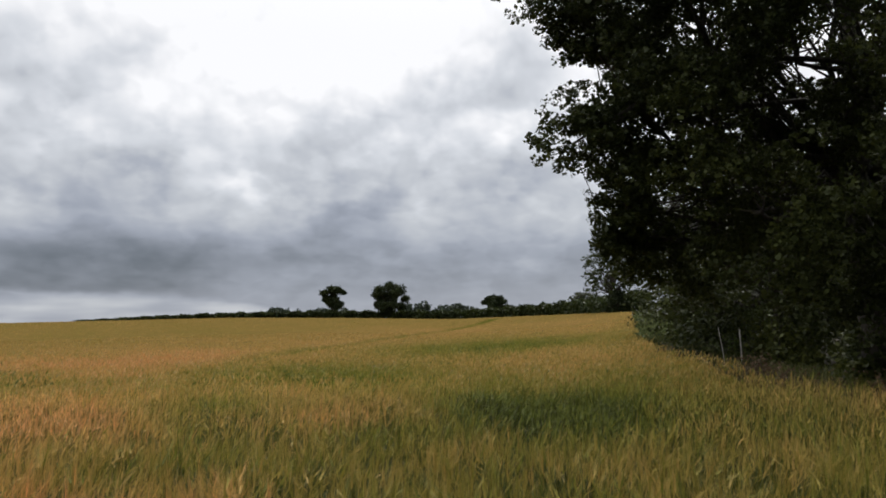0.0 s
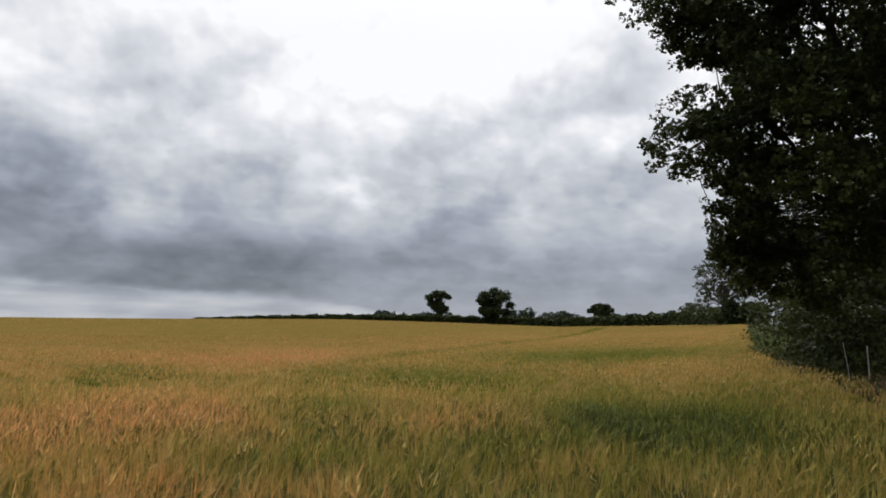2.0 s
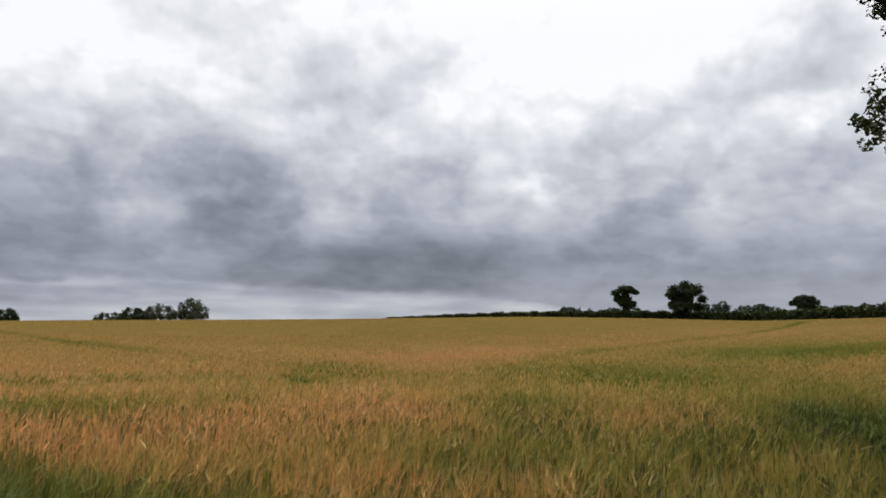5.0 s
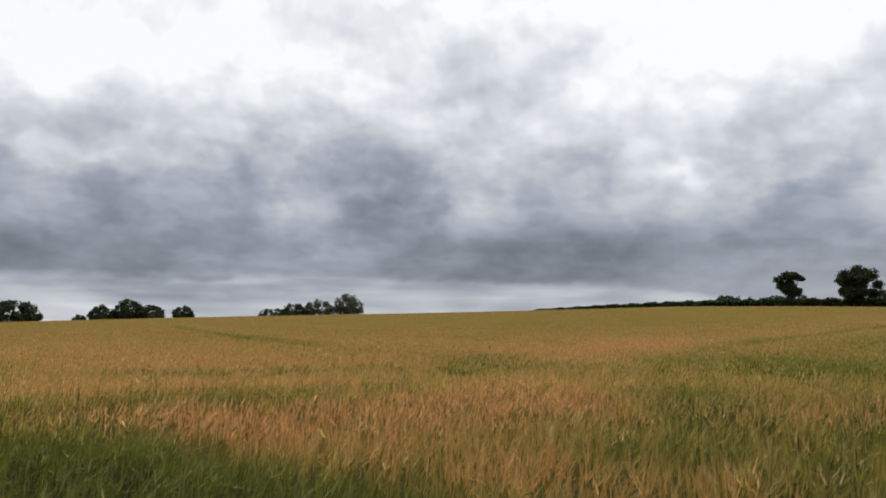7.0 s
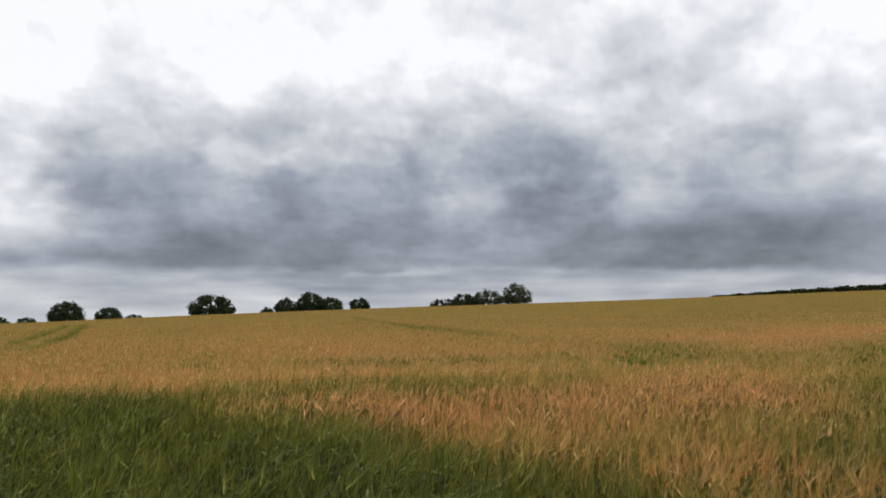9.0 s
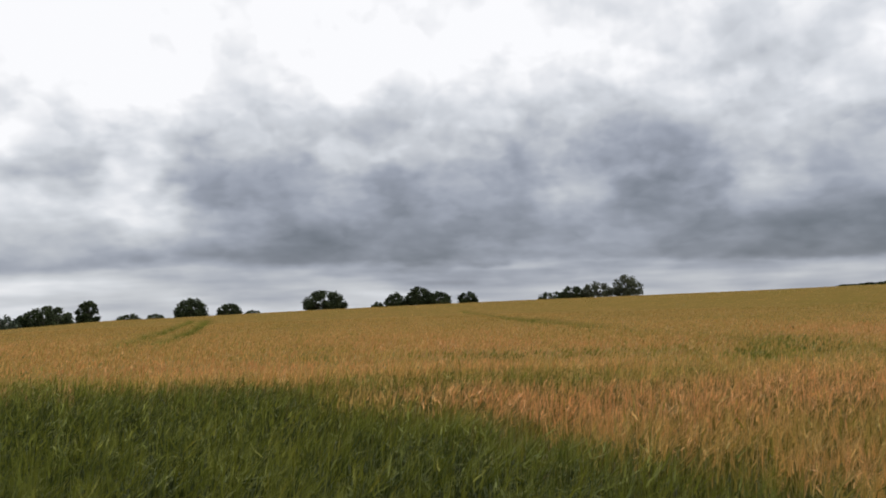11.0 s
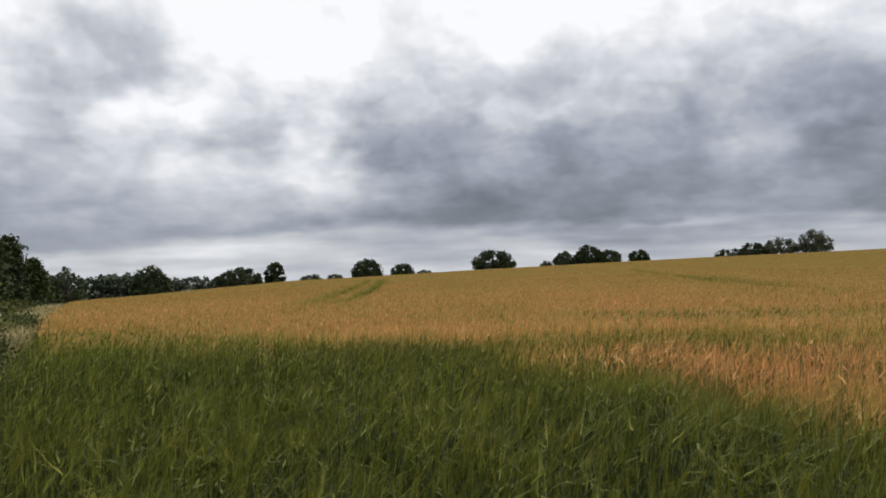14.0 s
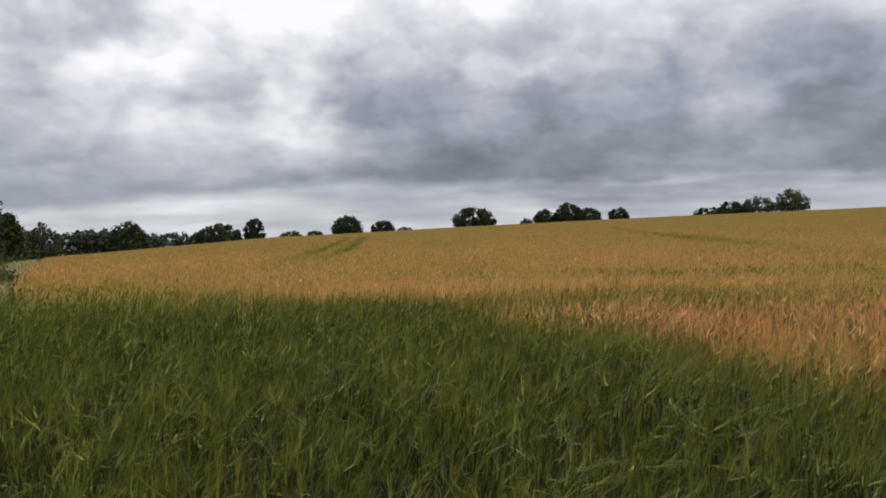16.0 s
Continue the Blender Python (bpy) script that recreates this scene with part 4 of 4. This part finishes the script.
# crowns with a shape of their own: sideways place and size in widths of the crown, height in heights of the tree
LOPSIDED = ((-0.05, 0.88, 0.20), (-0.33, 0.79, 0.17), (0.20, 0.87, 0.18), (0.42, 0.79, 0.11), (-0.24, 0.62, 0.17), (0.02, 0.67, 0.18), (0.27, 0.46, 0.16), (0.03, 0.42, 0.18), (-0.12, 0.50, 0.14), (0.12, 0.56, 0.14))
SPREADING = ((0.0, 0.88, 0.18), (-0.28, 0.78, 0.18), (0.26, 0.80, 0.18), (-0.42, 0.67, 0.12), (0.42, 0.58, 0.12), (-0.15, 0.63, 0.18), (0.14, 0.72, 0.18), (-0.22, 0.38, 0.18), (0.08, 0.40, 0.15), (0.30, 0.36, 0.16), (-0.36, 0.42, 0.11), (0.0, 0.20, 0.18), (0.03, 0.54, 0.16), (-0.3, 0.58, 0.12))
FLAT_TOPPED = ((0.0, 0.84, 0.18), (-0.24, 0.80, 0.17), (0.24, 0.82, 0.17), (-0.41, 0.68, 0.12), (0.41, 0.71, 0.11), (-0.10, 0.62, 0.18), (0.16, 0.62, 0.16), (0.38, 0.52, 0.09))
CROWNS = {7.83: LOPSIDED, 3.75: SPREADING, -3.69: FLAT_TOPPED}
for i, (name, label, az, d, w, top, low, n, mat) in enumerate(FIELD_TREES):
    frng = np.random.default_rng(300 + i)
    x, y = heading(az, d)
    z = gz(x, y)
    h = EYE + d * math.tan(radians(top)) - z
    wide = d * radians(w) * 1.06
    if az in CROWNS:
        lobes = [(u * wide, frng.uniform(-0.2, 0.2) * wide, v * h, r * wide * 1.15, r * wide * 1.15, r * wide * 0.9) for u, v, r in CROWNS[az]]
    else:
        lobes = round_lobes(frng, h, wide, min(low, h * 0.4), n + 14)
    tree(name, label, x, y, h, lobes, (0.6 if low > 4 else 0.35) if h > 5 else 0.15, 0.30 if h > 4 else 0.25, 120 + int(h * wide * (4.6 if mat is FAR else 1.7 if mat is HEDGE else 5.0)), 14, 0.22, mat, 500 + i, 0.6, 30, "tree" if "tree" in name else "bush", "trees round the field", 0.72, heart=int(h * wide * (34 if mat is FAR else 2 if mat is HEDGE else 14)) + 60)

# distant woods, low over the crest, with haze in their leaf colour
for i, (az, d, w, top) in enumerate(((0.2, 420, 5.2, 2.2), (9.5, 430, 5.5, 1.85), (-6.5, 430, 5.0, 1.95), (79.5, 420, 7.0, 0.25), (85.5, 330, 4.0, 0.42), (91, 300, 6.0, 0.6))):
    x, y = heading(az, d)
    h = EYE + d * math.tan(radians(top)) - gz(x, y)
    wide = d * radians(w)
    frng = np.random.default_rng(700 + i)
    lobes = [(frng.uniform(-0.5, 0.5) * wide, frng.uniform(-8, 8), h * frng.uniform(0.55, 0.84), 4.5, 4.5, h * 0.2) for k in range(30)]
    ob = tagged(thing("far_wood", "distant wood seen over the crest of the field", "wood", (x, y, gz(x, y)), "", "stuff"))
    ob.rotation_euler = (0, 0, radians(az))
    pts, _ = leafy(frng, lobes, 330, 12, 0.8, 0.9, 0.3)
    low = pts.copy()
    low[:, 2] *= frng.random(len(low))
    v, f = leaf_quads(frng, np.concatenate([pts, low[::2]]), 1.25, 0.1, 0.8)
    part("leaves", mesh_np("leaves", v, f, HAZED_WOOD), ob)

# ---------------------------------------------------------------- the hedge beside the path
for i, (az, d, w, top, mat, leaf) in enumerate(((93.6, 84, 4.2, 4.97, FAR, 0.4), (96.4, 70, 5, 5.0, FAR, 0.4), (91.5, 100, 2.0, 3.2, FAR, 0.4), (90.2, 115, 2.0, 1.6, HEDGE, 0.45))):
    x, y = heading(az, d)
    h = EYE + d * math.tan(radians(top)) - gz(x, y)
    frng = np.random.default_rng(800 + i)
    tree("oak_tree", "tall dark tree in the hedge by the path", x, y, h, round_lobes(frng, h, d * radians(w), 0.5, 22), 0.3, leaf * 0.8, 700, 20, 0.34, mat, 820 + i, 0.65, 40, "tree", "trees in the path hedge")
for i, (x, y, w, d, h, leaf, n, mat, lab) in enumerate((
        (-16.8, -1.9, 6.6, 1.9, 1.35, 0.07, 22000, BRAMBLE, "dark bramble thicket beside the path"),
        (-12.4, -1.9, 2.6, 1.6, 0.7, 0.06, 9000, BRAMBLE, "low dark bramble and nettles beside the path"),
        (-27.5, -3.6, 6.0, 3.0, 3.3, 0.11, 17000, BRIGHT, "leafy green elder bush in the hedge"),
        (-22.0, -4.4, 5.0, 2.6, 2.2, 0.10, 11000, BRIGHT, "leafy green elder bush in the hedge"),
        (-31.0, -0.7, 4.5, 1.2, 1.05, 0.10, 5000, GRASS, "grey-green bush at the edge of the barley"),
        (-42.0, -3.4, 16, 2.6, 1.5, 0.2, 6000, SCRUB, "tangled green hedge beside the path"),
        (-64.0, -2.4, 24, 3.0, 1.2, 0.28, 6000, SCRUB, "tangled green hedge beside the path"),
        (-90.0, -0.5, 26, 3.0, 1.3, 0.35, 5000, HEDGE, "tangled green hedge beside the path"))):
    bush("hedge_bush", lab, x, y, w, d, h, leaf, n, mat, 850 + i, 0, "hedge by the path")


def hogweed(x, y, h, seed):
    """A tall stem with flat white flower heads."""
    rng = np.random.default_rng(seed)
    ob = thing("hogweed", "hogweed with flat white flower heads over the brambles", "wildflower", (x, y, gz(x, y)), "hogweed in the hedge")
    v, f = tubes([(bend(rng, (0, 0, 0), (0.05, 0.02, h), 5, 0.02), np.linspace(0.014, 0.006, 5))], 6)
    part("stem", mesh_np("stem", v, f, GRASS, True), ob)
    for k in range(3):
        c = np.array([rng.uniform(-0.22, 0.22), rng.uniform(-0.2, 0.2), h - 0.05 * k])
        v, f = tubes([(bend(rng, (0.03, 0.01, h * 0.72), c, 4, 0.05), np.linspace(0.006, 0.004, 4))], 5)
        part("stalk", mesh_np("stalk", v, f, GRASS, True), ob)
        a, r = rng.uniform(0, 6.28, 160), 0.058 * np.sqrt(rng.random(160))
        pts = c + np.stack([r * np.cos(a), r * np.sin(a), 0.02 - r * r * 1.5 + rng.normal(0, 0.006, 160)], 1)
        v, f = leaf_quads(rng, pts, 0.03, 0.0, 0.9)
        part("flower_head", mesh_np("flower_head", v, f, PETAL), ob, "flat white umbel")


for i, (x, y, h) in enumerate(((-15.2, -1.2, 1.42), (-15.8, -1.0, 1.36), (-14.6, -1.35, 1.40), (-16.6, -1.3, 1.47), (-17.2, -1.1, 1.38))):
    hogweed(x, y, h, 900 + i)


def verge(name, label, x, y, tall, mat, seed, wide=0.006):
    """Rough grass: bent blades at plan points of the margin."""
    rng = np.random.default_rng(seed)
    n = len(x)
    a = rng.uniform(0, 6.28, n)
    d = np.stack([np.cos(a), np.sin(a), np.zeros(n)], 1)
    foot = np.stack([x, y, ground(x, y)], 1)
    h = tall * rng.uniform(0.5, 1.15, (n, 1))
    s = np.array([0, 0.5, 1.0])
    p = foot[:, None] + d[:, None] * (h * 0.45)[:, None] * (s**2)[None, :, None] + np.array([0, 0, 1.0]) * (h[:, None] * (s - 0.25 * s**2)[None, :, None])
    v, f = ribbon(p, np.array([1.0, 0.8, 0.1])[None] * wide * np.ones((n, 1)), np.stack([-np.sin(a), np.cos(a), np.zeros(n)], 1))
    return tagged(new(name, mesh_np(name, v, f, mat)), label, "grass", kind="stuff")


def path_strip(x0, x1, y0, y1, per_m2, seed):
    """Points beside the barley, y told from the edge of the crop."""
    rng = np.random.default_rng(seed)
    n = int((x1 - x0) * (y1 - y0) * per_m2)
    x = rng.uniform(x0, x1, n)
    return x, hedge_edge(x) + rng.uniform(y0, y1, n)


def wood_strip(y0, y1, x0, x1, per_m2, seed):
    """Points along the wood, x told from the edge of the crop."""
    rng = np.random.default_rng(seed)
    n = int((x1 - x0) * (y1 - y0) * per_m2)
    y = rng.uniform(y0, y1, n)
    return wood_edge(y) + rng.uniform(x0, x1, n), y


verge("verge_grass", "short green grass along the path", *path_strip(-32, -4, -2.0, 0.0, 220, 950), 0.28, GRASS, 960)
verge("dry_grass", "tall bleached grass between hedge and barley", *path_strip(-46, -21, -1.7, -0.3, 90, 951), 0.8, DRY, 961, 0.010)
verge("dry_grass", "tall bleached grass along the field's margin", *path_strip(-90, -46, -2.2, -0.3, 40, 952), 0.8, DRY, 962, 0.022)
verge("wood_grass", "rank dark grass and nettles along the wood", *wood_strip(6, 46, 0.3, 3.4, 80, 953), 0.7, SCRUB, 963, 0.012)
verge("dead_stalks", "brown dead stalks and bracken along the wood", *wood_strip(4, 40, 0.1, 2.2, 60, 954), 0.6, BROWN, 964, 0.012)
# farther along the wood the grass colour is lightened for the open sky
verge("wood_grass", "rank dark grass and nettles along the far wood", *wood_strip(45, 120, -0.1, 3.0, 60, 955), 0.9, GRASS, 965, 0.03)
